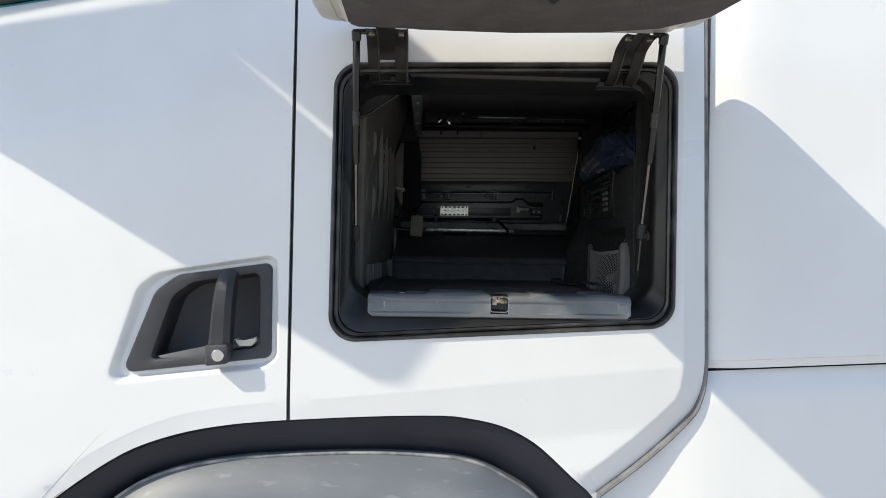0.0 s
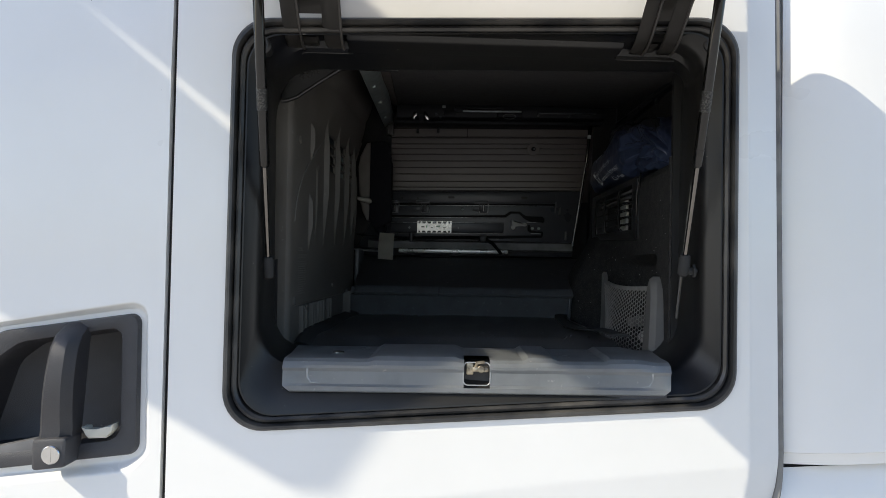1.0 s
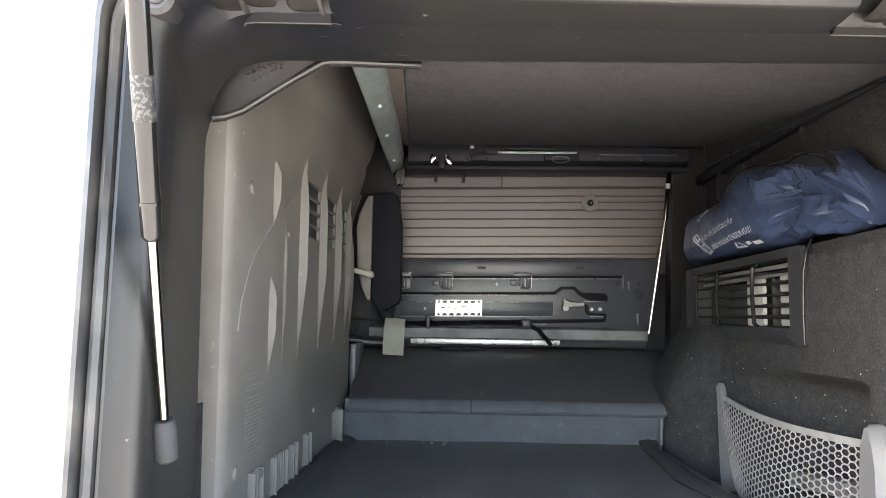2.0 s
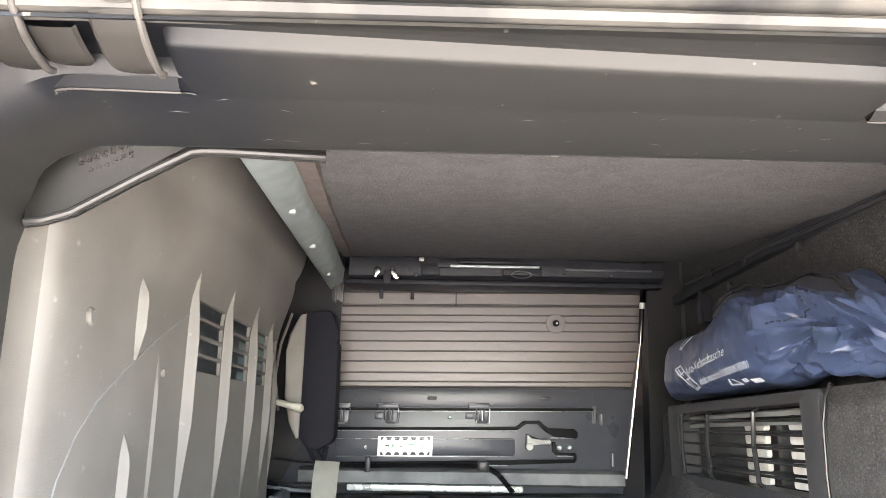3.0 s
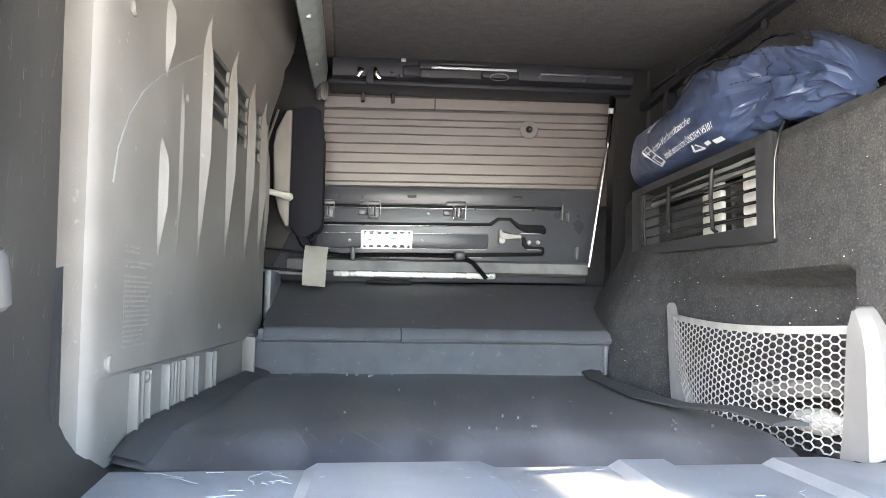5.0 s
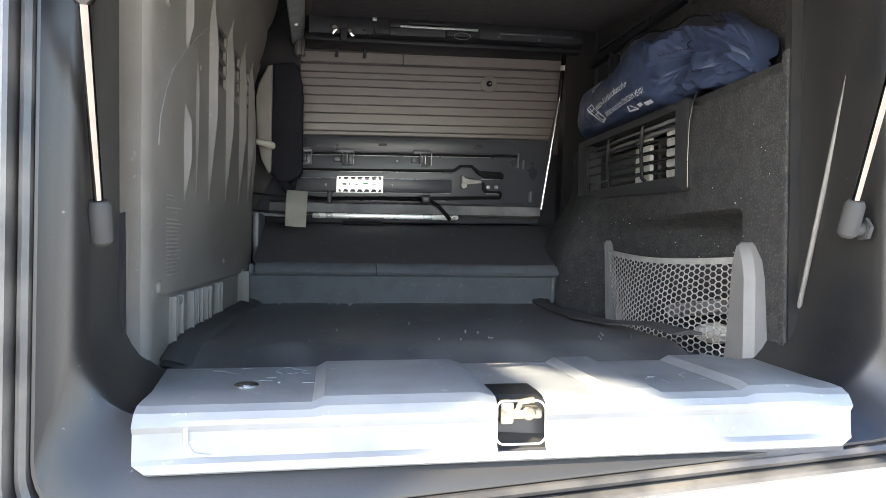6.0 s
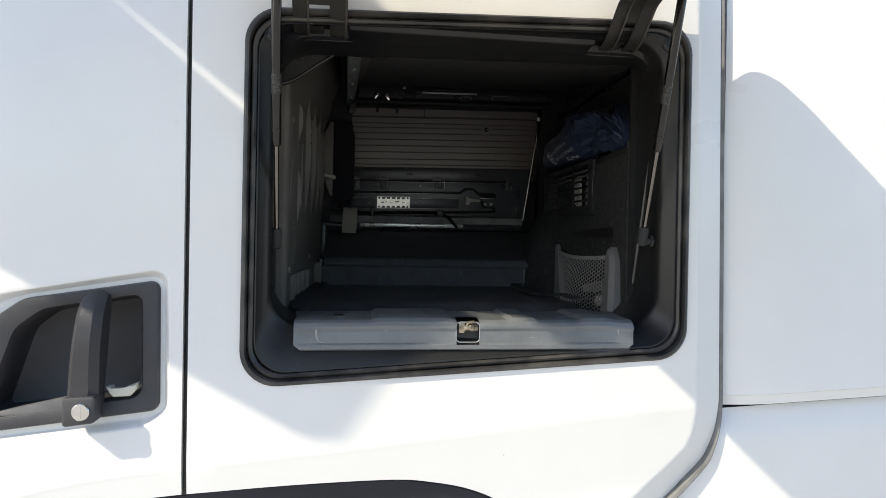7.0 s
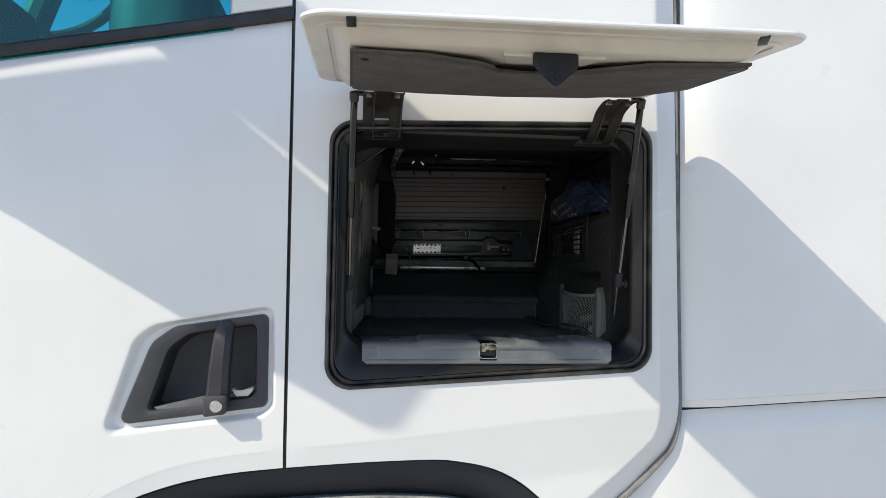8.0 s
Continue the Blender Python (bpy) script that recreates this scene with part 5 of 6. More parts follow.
# ---- back of the locker ----
back = thing("slatted_back_panel", "grey-brown slatted panel at the locker's back", "panel", (0.18, 2.26, 1.82), inner=True)
cuts = [1.8255, 1.834, 1.849, 1.868, 1.885, 1.902, 1.919, 1.934, 1.946, 1.961]
for a, b in zip(cuts, cuts[1:]):
    bm = bmesh.new()
    sl = lambda x: 0.012 * (x - 0.16)
    r0 = 0.428 + (a - 1.832) * 0.20
    prof = [(2.262, a + 0.0009), (2.2582, a + 0.0009), (2.2575, a + 0.0015), (2.2575, b - 0.0015), (2.2582, b - 0.0009), (2.262, b - 0.0009)]
    skin(bm, [[Vector((x, y, z + sl(x))) for y, z in prof] for x in (-0.072, 0.18)] + [[Vector((r0 + 0.20 * (z - a), y, z + sl(r0))) for y, z in prof]], False)
    part("slat", bm, SLAT_BROWN, back)
# darker brown backing paints the shadow lines of the shallow grooves
bm = boxes((-0.08, 0.46, 2.2605, 2.27, 1.80, 2.02))
part("backing", bm, GROOVE_SHADE, back)
for x0, x1 in ((-0.072, 0.131), (0.1335, 0.452)):
    bm = bmesh.new()
    skin(bm, [[Vector((x, y, z + 0.012 * (x - 0.16))) for y, z in ((2.262, 1.9635), (2.256, 1.965), (2.256, 1.983), (2.262, 1.985))] for x in (x0, x1)], False)
    part("top_rail", bm, SLAT_BROWN, back)
bm = bmesh.new()
disc(bm, (0.301, 2.258, 1.934), (0, -1, 0), 0.0165, 0.0012, 28, 0.0008)
disc(bm, (0.301, 2.257, 1.934), (0, -1, 0), 0.0055, 0.004, 16, 0.002)
plug = part("plug", bm, SLAT_BROWN, back)
bm = bmesh.new()
disc(bm, (0.301, 2.2532, 1.934), (0, -1, 0), 0.0056, 0.0015, 16, 0.001)
part("plug_centre", bm, LINE_BLACK, plug)
bm = bmesh.new()
disc(bm, (0.302, 2.2516, 1.934), (0, -1, 0), 0.0016, 0.001, 8)
part("plug_pin", bm, BRIGHT_STEEL, plug)

low = thing("steel_back_panel", "black painted steel panel with pressed beads", "panel", (0.18, 2.24, 1.66), inner=True)
PANEL_Y = 2.240


def wallp(a, b, h):
    return Vector((a, PANEL_Y - h, b + 0.012 * (a - 0.16)))


bm = bmesh.new()
prism(bm, [(-0.15, 1.655), (0.405, 1.655), (0.428, 1.8225), (-0.068, 1.8225)], lambda a, b, h: wallp(a, b, h - 0.012), 0.012, 0.002)
part("sheet", bm, STEEL_BLACK, low)
# the black strips draw the shadow lines of the pressed beads in colour
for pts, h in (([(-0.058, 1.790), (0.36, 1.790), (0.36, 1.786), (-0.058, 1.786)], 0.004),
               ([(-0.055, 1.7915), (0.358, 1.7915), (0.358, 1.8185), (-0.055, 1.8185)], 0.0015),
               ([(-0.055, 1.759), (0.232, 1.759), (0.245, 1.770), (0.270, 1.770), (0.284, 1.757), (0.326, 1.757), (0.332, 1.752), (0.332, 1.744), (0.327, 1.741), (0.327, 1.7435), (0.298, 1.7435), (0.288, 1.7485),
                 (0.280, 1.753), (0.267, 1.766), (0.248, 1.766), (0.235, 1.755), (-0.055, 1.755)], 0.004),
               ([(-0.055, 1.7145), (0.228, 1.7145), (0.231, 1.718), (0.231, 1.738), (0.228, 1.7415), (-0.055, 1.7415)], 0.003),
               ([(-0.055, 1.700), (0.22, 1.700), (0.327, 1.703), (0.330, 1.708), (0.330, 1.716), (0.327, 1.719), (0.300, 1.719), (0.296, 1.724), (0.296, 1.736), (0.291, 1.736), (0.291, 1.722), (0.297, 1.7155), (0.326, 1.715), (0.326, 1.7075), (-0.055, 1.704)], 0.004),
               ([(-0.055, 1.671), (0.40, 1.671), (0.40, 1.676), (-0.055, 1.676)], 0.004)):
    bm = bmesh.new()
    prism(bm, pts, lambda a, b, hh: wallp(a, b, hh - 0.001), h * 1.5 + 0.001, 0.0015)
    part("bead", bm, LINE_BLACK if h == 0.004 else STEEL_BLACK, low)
# thin bright strips paint the highlight along the beads' lower edges
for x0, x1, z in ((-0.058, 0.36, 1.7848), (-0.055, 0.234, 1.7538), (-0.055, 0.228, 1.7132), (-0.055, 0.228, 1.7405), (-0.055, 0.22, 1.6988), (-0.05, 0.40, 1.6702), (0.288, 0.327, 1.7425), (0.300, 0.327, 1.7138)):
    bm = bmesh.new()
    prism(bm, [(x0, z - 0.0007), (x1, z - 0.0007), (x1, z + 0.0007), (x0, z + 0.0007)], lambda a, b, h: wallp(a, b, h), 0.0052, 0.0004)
    part("bead_edge", bm, BRIGHT_STEEL, low)
for x, z in ((-0.028, 1.804), (0.011, 1.803)):
    bm = bmesh.new()
    disc(bm, wallp(x, z, 0.001), (0, -1, 0), 0.0026, 0.0030, 12)
    part("hole", bm, INK, low)
for x in (0.096, 0.280):
    bm = bmesh.new()
    prism(bm, rounded([(x - 0.008, 1.803), (x + 0.008, 1.803), (x + 0.008, 1.8085), (x - 0.008, 1.8085)], 0.0025, 4), lambda a, b, h: wallp(a, b, h + 0.002), 0.0020, 0.0004)
    part("oval_slot", bm, INK, low)
for x in (-0.052, 0.026, 0.173):
    bm = bmesh.new()
    prism(bm, [(x - 0.018, 1.789), (x + 0.016, 1.789), (x + 0.016, 1.796), (x - 0.018, 1.796)], lambda a, b, h: wallp(a, b, h), 0.007, 0.001)
    prism(bm, rounded([(x - 0.004, 1.766), (x + 0.014, 1.766), (x + 0.016, 1.789), (x - 0.004, 1.789)], 0.003, 3), lambda a, b, h: wallp(a, b, h), 0.005, 0.001)
    prism(bm, rounded([(x - 0.022, 1.772), (x - 0.008, 1.772), (x - 0.008, 1.783), (x - 0.022, 1.783)], 0.003, 3), lambda a, b, h: wallp(a, b, h), 0.003, 0.001)
    for k in range(3):
        prism(bm, [(x - 0.006 + 0.006 * k, 1.770), (x - 0.0035 + 0.006 * k, 1.770), (x - 0.0035 + 0.006 * k, 1.788), (x - 0.006 + 0.006 * k, 1.788)], lambda a, b, h: wallp(a, b, h), 0.010, 0.0008)
    clip = part("cable_clip", bm, STEEL_BLACK, low)
    bm = bmesh.new()
    for p, q in (((x - 0.019, 1.7965), (x + 0.017, 1.7965)), ((x - 0.0045, 1.7655), (x + 0.0145, 1.7655)), ((x - 0.0052, 1.766), (x - 0.0052, 1.789)), ((x + 0.0158, 1.766), (x + 0.0164, 1.789)), ((x + 0.0045, 1.770), (x + 0.0045, 1.786))):
        tube(bm, [wallp(*p, 0.0078), wallp(*q, 0.0078)], 0.0008, 6)
    part("worn_rim", bm, BRIGHT_STEEL, clip, "bright edges")
for x, z, r in ((-0.008, 1.7275, 0.0042), (0.115, 1.7275, 0.0042), (0.303, 1.727, 0.0038), (0.319, 1.727, 0.0038), (0.30, 1.681, 0.003), (0.235, 1.681, 0.003), (0.125, 1.775, 0.003)):
    bm = bmesh.new()
    disc(bm, wallp(x, z, 0.0), (0, -1, 0), r, 0.0045, 14, 0.0015)
    part("rivet", bm, GALV, low)
bm = bmesh.new()
prism(bm, rounded([(0.249, 1.748), (0.254, 1.748), (0.256, 1.740), (0.284, 1.741), (0.288, 1.737), (0.286, 1.732), (0.258, 1.733), (0.254, 1.726), (0.249, 1.726)], 0.0015, 2), lambda a, b, h: wallp(a, b, h), 0.012, 0.002)
disc(bm, wallp(0.253, 1.729, 0.010), (0, -1, 0), 0.006, 0.005, 14, 0.001)
part("catch", bm, FILTER, low, "bright metal catch")
for spec in ((0.357, 0.360, 2.229, 2.241, 1.768, 1.796, 0.001), (0.368, 0.371, 2.229, 2.241, 1.765, 1.783, 0.001), (0.385, 0.389, 2.229, 2.241, 1.70, 1.722, 0.001)):
    part("spring_clip", boxes(spec), HANDLE_GREY, low)

lab = thing("printed_label", "white printed label with black triangles on steel", "label", (0.055, 2.235, 1.712), inner=True)
bm = bmesh.new()
prism(bm, [(0.0115, 1.7135), (0.0985, 1.7135), (0.0985, 1.7445), (0.0115, 1.7445)], lambda a, b, h: wallp(a, b, h + 0.0035), 0.0012)
sheet = part("label_sheet", bm, LABEL_WHITE, lab)
for row_z, s in ((1.7408, 1), (1.7172, -1)):
    bm = bmesh.new()
    prism(bm, [(0.0150, row_z - 0.0026), (0.095, row_z - 0.0026), (0.095, row_z + 0.0026), (0.0150, row_z + 0.0026)], lambda a, b, h: wallp(a, b, h + 0.0047), 0.0005)
    part("dark_band", bm, INK, sheet)
    for k in range(6):
        x = 0.0220 + 0.0132 * k
        bm = bmesh.new()
        prism(bm, [(x - 0.0034, row_z - 0.0026 * s), (x + 0.0034, row_z - 0.0026 * s), (x + 0.0009, row_z + 0.0028 * s), (x - 0.0009, row_z + 0.0028 * s)],
              lambda a, b, h: wallp(a, b, h + 0.0052), 0.0005)
        part("warning_triangle", bm, LABEL_WHITE, sheet)
for x0, x1, z0, z1, m in ((0.022, 0.030, 1.728, 1.731, INK), (0.034, 0.037, 1.7275, 1.733, GREEN_INK), (0.046, 0.052, 1.7275, 1.729, INK), (0.060, 0.070, 1.730, 1.7325, GREEN_INK), (0.078, 0.085, 1.728, 1.7295, INK)):
    bm = bmesh.new()
    prism(bm, [(x0, z0), (x1, z0), (x1, z1), (x0, z1)], lambda a, b, h: wallp(a, b, h + 0.0047), 0.0004)
    part("text_bar", bm, m, sheet)

# corrugated cable, beam and bright strip
bm = bmesh.new()
path = [Vector(p) for p in ((-0.050, 2.205, 1.700), (-0.02, 2.208, 1.697), (0.03, 2.210, 1.699), (0.10, 2.210, 1.7005), (0.165, 2.208, 1.7000), (0.185, 2.206, 1.697), (0.200, 2.202, 1.688), (0.212, 2.198, 1.674), (0.222, 2.194, 1.661))]
fine = []
for a, b in zip(path, path[1:]):
    n = max(2, int((b - a).length / 0.0016))
    fine += [a.lerp(b, k / n) for k in range(n)]
tube(bm, fine + [path[-1]], [0.0034 if k % 2 else 0.0043 for k in range(len(fine) + 1)], 8)
cable = setting("corrugated_cable", bm, LINE_BLACK, "black corrugated cable sleeve along the back panel", "cable", kind="", inner=True)
for spec in ((-0.006, 0.002, 2.20, 2.222, 1.688, 1.712, 0.002), (0.168, 0.186, 2.198, 2.216, 1.691, 1.708, 0.004)):
    setting("cable_holder", boxes(spec), RUBBER, "black plastic holder on the cable sleeve", "holder", kind="", inner=True)
# the beam's grey colour holds the reflected sheen of black steel
bm = bmesh.new()
skin(bm, [[Vector((x, y, z)) for y, z in ((2.236, 1.694), (2.222, 1.6925), (2.214, 1.689), (2.211, 1.672), (2.222, 1.668))] for x in (-0.11, 0.05, 0.18, 0.40)], False)
setting("cross_beam", bm, TRIM_GREY, "black steel beam across the locker's back, greyed for its sheen", "beam", kind="", inner=True)
bm = boxes((-0.033, 0.239, 2.197, 2.206, 1.6605, 1.6710, 0.003))
setting("bright_strip", bm, LABEL_WHITE, "bright aluminium strip at the step's back", "strip", kind="", inner=True)
bm = boxes((0.022, 0.095, 2.19, 2.197, 1.648, 1.656, 0.003))
setting("rubber_pad", bm, LINE_BLACK, "small black pad under the strip", "pad", kind="", inner=True)
# rod at the back
rod = thing("back_strut", "thin black strut with bright rod on the back panel", "strut", (0.40, 2.2, 1.68), inner=True)
bm = bmesh.new()
tube(bm, [(0.433, 2.205, 2.005), (0.4315, 2.204, 1.990), (0.424, 2.198, 1.90), (0.4235, 2.198, 1.893)], [0.0035, 0.004, 0.004, 0.003], 12)
part("sleeve", bm, ROD_STEEL, rod)
bm = bmesh.new()
tube(bm, [(0.424, 2.198, 1.90), (0.397, 2.196, 1.685)], 0.0029, 10)
part("thin_rod", bm, CHROME, rod)
bm = bmesh.new()
tube(bm, [(0.4290, 2.2022, 1.962), (0.4282, 2.202, 1.952)], 0.0046, 12)
part("band", bm, LABEL_WHITE, rod)

# latch gear under the ceiling
gear = thing("latch_mechanism", "black latch mechanism with bright hooks above the panel", "latch", (0.15, 2.2, 1.985), inner=True)
bm = bmesh.new()
prof = [(2.225, 1.992), (2.200, 1.993), (2.190, 2.000), (2.186, 2.014), (2.190, 2.030), (2.21, 2.036)]
skin(bm, [[Vector((x, y, z - 0.010 * smoothstep(0.25, 0.45, x) * (z - 1.99) / 0.04 + 0.012 * (x - 0.16))) for y, z in prof] for x in (-0.045, 0.1, 0.25, 0.35, 0.46)], False)
part("rail", bm, GEAR_BLACK, gear)
bm = boxes((-0.05, 0.46, 2.19, 2.25, 1.984, 1.992, 0.002))
part("lower_rail", bm, GEAR_BLACK, gear)
bm = bmesh.new()
prism(bm, rounded([(-0.006, 1.994), (-0.004, 2.008), (0.001, 2.010), (0.006, 2.006), (0.005, 2.000), (0.001, 1.999), (-0.001, 1.992)], 0.0012, 2), lambda a, b, h: Vector((a, 2.184 - h, b)), 0.005, 0.001)
prism(bm, rounded([(0.022, 2.010), (0.027, 2.009), (0.030, 2.000), (0.036, 1.992), (0.031, 1.989), (0.025, 1.994), (0.021, 2.002)], 0.0012, 2), lambda a, b, h: Vector((a, 2.182 - h, b)), 0.005, 0.001)
part("hook", bm, CHROME, gear, "bright steel hook")
bm = boxes((0.010, 0.022, 2.176, 2.184, 1.982, 2.004, 0.002))
part("hook_block", bm, GEAR_BLACK, gear)
bm = boxes((0.116, 0.258, 2.176, 2.180, 2.0105, 2.0145, 0.0008))
part("slide_bar", bm, GALV, gear, "flat pale slide bar")
bm = bmesh.new()
tube(bm, [(0.229 + 0.0155 * math.cos(a), 2.176, 2.0000 + 0.0058 * math.sin(a)) for a in (2 * math.pi * k / 24 for k in range(25))], 0.0009, 6, False)
part("wire_link", bm, TRIM_GREY, gear, "thin pale wire loop")
for x, z in ((0.052, 2.006), (0.062, 1.999), (0.070, 2.010), (0.088, 2.013), (0.30, 2.006), (0.375, 2.004)):
    bm = bmesh.new()
    disc(bm, (x, 2.188, z), (0, -1, 0), 0.0028, 0.004, 10, 0.001)
    part("bolt", bm, STEEL_BLACK, gear)
# the one bright piece imitates small glints on the dark mechanism
for spec, m in (((0.070, 0.100, 2.180, 2.187, 1.998, 2.016, 0.002), GEAR_BLACK), ((0.096, 0.128, 2.178, 2.186, 2.010, 2.022, 0.002), GEAR_BLACK), ((0.066, 0.074, 2.176, 2.181, 2.020, 2.026, 0.001), BRIGHT_STEEL),
                ((0.13, 0.215, 2.180, 2.188, 2.018, 2.024, 0.002), GEAR_BLACK), ((0.20, 0.262, 2.178, 2.187, 1.999, 2.012, 0.002), GEAR_BLACK), ((0.30, 0.44, 2.184, 2.190, 2.010, 2.013, 0.001), STEEL_BLACK)):
    part("latch_plate", boxes(spec), m, gear)
for x in (0.006, 0.058):
    bm = boxes((x - 0.003, x + 0.003, 2.236, 2.25, 1.970, 1.986, 0.001))
    part("peg", bm, GEAR_BLACK, gear)

# belt cover and card tag
cover = thing("belt_cover", "upright navy-black cover with a taupe side", "cover", (-0.09, 2.17, 1.715), inner=True)
bm = bmesh.new()
front = [(-0.104, 1.930), (-0.070, 1.934), (-0.060, 1.928), (-0.056, 1.905), (-0.056, 1.89), (-0.052, 1.882), (-0.051, 1.742), (-0.056, 1.733), (-0.076, 1.722), (-0.090, 1.722), (-0.104, 1.74)]
prism(bm, front, lambda a, b, h: Vector((a, 2.20 - h, b)), 0.045, 0.004)
part("front_cover", bm, BELT_BLACK, cover)
bm = bmesh.new()
prism(bm, [(-0.104, 1.930), (-0.114, 1.928), (-0.130, 1.895), (-0.133, 1.87), (-0.131, 1.80), (-0.122, 1.762), (-0.110, 1.738), (-0.104, 1.74)], lambda a, b, h: Vector((a, 2.20 - h, b)), 0.036, 0.003)
part("side_cover", bm, BELT_TAUPE, cover, "taupe plastic side")
bm = bmesh.new()
tube(bm, [(-0.139, 2.14, 1.7925), (-0.136, 2.14, 1.792), (-0.115, 2.138, 1.7865), (-0.106, 2.138, 1.7842), (-0.100, 2.138, 1.7832), (-0.097, 2.138, 1.7835)], [0.003, 0.0048, 0.0050, 0.0066, 0.0062, 0.003], 12)
part("toggle", bm, CARD, cover, "cream plastic toggle")
bm = bmesh.new()
tube(bm, [(-0.086, 2.165, 1.728), (-0.080, 2.165, 1.715), (-0.070, 2.16, 1.704)], 0.008, 8)
tube(bm, [(-0.063, 2.165, 1.728), (-0.065, 2.165, 1.715), (-0.068, 2.16, 1.706)], 0.004, 8)
part("strap", bm, BELT_BLACK, cover)
bm = bmesh.new()
tube(bm, [(-0.128, 2.17, 1.93), (-0.142, 2.165, 1.88), (-0.146, 2.16, 1.83), (-0.138, 2.16, 1.78)], 0.002, 8)
part("cord", bm, SLAT_BROWN, cover)
bm = bmesh.new()
rows = []
for k in range(9):
    t = k / 8
    y = 2.138 - 0.006 * math.sin(3 * t) + (0.012 * (1 - t) ** 4)
    rows.append([Vector((lerp(-0.0765, -0.0405, s) - 0.002 * t, y + 0.002 * s, lerp(1.708, 1.6435, t) - 0.002 * s)) for s in (0, 0.5, 1)])
skin(bm, rows, False)
bmesh.ops.solidify(bm, geom=bm.faces[:], thickness=0.0008)
setting("card_tag", bm, CARD, "cream card tag hanging from the strap", "tag", kind="", inner=True)
bm = boxes((-0.160, -0.156, 2.10, 2.12, 1.742, 1.764, 0.001), (-0.151, -0.147, 2.10, 2.12, 1.742, 1.764, 0.001), (-0.160, -0.147, 2.10, 2.12, 1.760, 1.764, 0.001), (-0.156, -0.151, 2.106, 2.112, 1.742, 1.746, 0.001))
setting("wall_bracket", bm, GALV, "small metal bracket behind the wall panel", "bracket", kind="", inner=True)
bm = bmesh.new()
for z, y in ((1.670, 2.19), (1.702, 2.222)):
    tube(bm, [(-0.150, y, z + 0.004), (-0.09, y - 0.01, z - 0.001), (-0.06, y, z - 0.003)], 0.0022, 8)
setting("wiring", bm, RUBBER, "black wiring behind the step", "wiring", kind="", inner=True)
bm = bmesh.new()
tube(bm, [(-0.150, 2.165, 1.668), (-0.11, 2.162, 1.664), (-0.066, 2.165, 1.662)], 0.0026, 8)
setting("bright_rod", bm, BRIGHT_STEEL, "bright metal rod behind the step", "rod", kind="", inner=True)
bm = boxes((-0.34, -0.06, 2.25, 2.27, 1.50, 2.05), (0.44, 0.62, 2.21, 2.24, 1.42, 2.12))
setting("back_closing", bm, DUSTY_BLACK, "dark panels closing the locker's back corners", "panel", inner=True)
bm = boxes((-0.20, -0.155, 2.095, 2.11, 1.50, 2.05))
setting("side_closing", bm, DUSTY_BLACK, "dark strip behind the finned wall", "strip", inner=True)

# ---- carpeted wall with vent and net ----
rw = thing("carpet_wall", "dark speckled felt wall with a net pocket", "wall", (0.42, 1.85, 1.50), kind="structure")
VENT = (1.746, 2.060, 1.712, 1.794)


def carpet_x(y, z):
    x = 0.420 - 0.004 * smoothstep(1.75, 2.05, y)
    pocket = smoothstep(1.598, 1.612, y) * (1 - smoothstep(1.84, 1.95, y)) * smoothstep(1.505, 1.52, z) * (1 - smoothstep(1.646, 1.662, z))
    x += 0.045 * pocket * (1 - 0.75 * smoothstep(1.66, 1.91, y))
    x -= 0.058 * smoothstep(1.94, 2.06, y) * (1 - smoothstep(1.60, 1.74, z))
    x += 0.10 * smoothstep(2.10, 2.30, y) ** 2 + 0.014 * smoothstep(1.782, 1.808, z) ** 2
    if VENT[0] <= y <= VENT[1] and VENT[2] <= z <= VENT[3]:
        x += 0.030
    return x


ys = sorted({round(lerp(1.528, 2.33, k / 80), 4) for k in range(81)} | {VENT[0] - 0.001, VENT[0], VENT[1], VENT[1] + 0.001})
zs = sorted({round(lerp(1.490, 1.808, k / 42), 4) for k in range(43)} | {VENT[2] - 0.001, VENT[2], VENT[3], VENT[3] + 0.001})
bm = bmesh.new()
rows = [[Vector((carpet_x(y, z), y, z)) for y in ys] for z in zs]
rows.append([Vector((0.48, y, 1.811)) for y in ys])
rows.append([Vector((0.512, y, 1.813)) for y in ys])
skin(bm, rows, False)
part("felt", bm, CARPET, rw, "dark speckled needle felt", 50)
part("front_edge", boxes((0.4185, 0.424, 1.523, 1.532, 1.48, 1.812, 0.001)), CARPET, rw)
part("upper_wall", boxes((0.498, 0.51, 1.53, 2.33, 1.80, 2.08)), CARPET, rw)
rail = part("wall_rail", boxes((0.484, 0.499, 1.55, 2.28, 1.982, 1.998, 0.003)), GEAR_BLACK, rw)
bm = bmesh.new()
tube(bm, [(0.482, 1.60, 1.972), (0.4825, 1.9, 1.989), (0.484, 2.2, 2.004)], 0.002, 6)
part("wire", bm, RUBBER, rail)
for y, z in ((1.977, 1.990), (1.84, 1.972), (2.09, 1.998), (2.03, 1.966)):
    bm = bmesh.new()
    disc(bm, (0.486, y, z), (-1, 0, 0), 0.006, 0.005, 12, 0.001)
    part("bolt", bm, RUBBER, rail)
part("clip_plate", boxes((0.480, 0.496, 2.128, 2.147, 1.932, 1.975, 0.002), (0.476, 0.482, 2.126, 2.134, 1.93, 1.978, 0.001)), GEAR_BLACK, rw)

bm = bmesh.new()
lint = random.Random(12)
for _ in range(80):
    y, z, s = lint.uniform(1.55, 2.05), lint.uniform(1.52, 1.80), lint.choice((0.0003, 0.0004, 0.0006))
    if 1.70 < y < 2.11 and z > 1.685:
        continue
    x = carpet_x(y, z)
    box(bm, x - 0.0006, x + 0.001, y - s, y + s, z - s, z + s)
part("lint", bm, FILTER, rw, "pale specks of lint", kind="stuff")
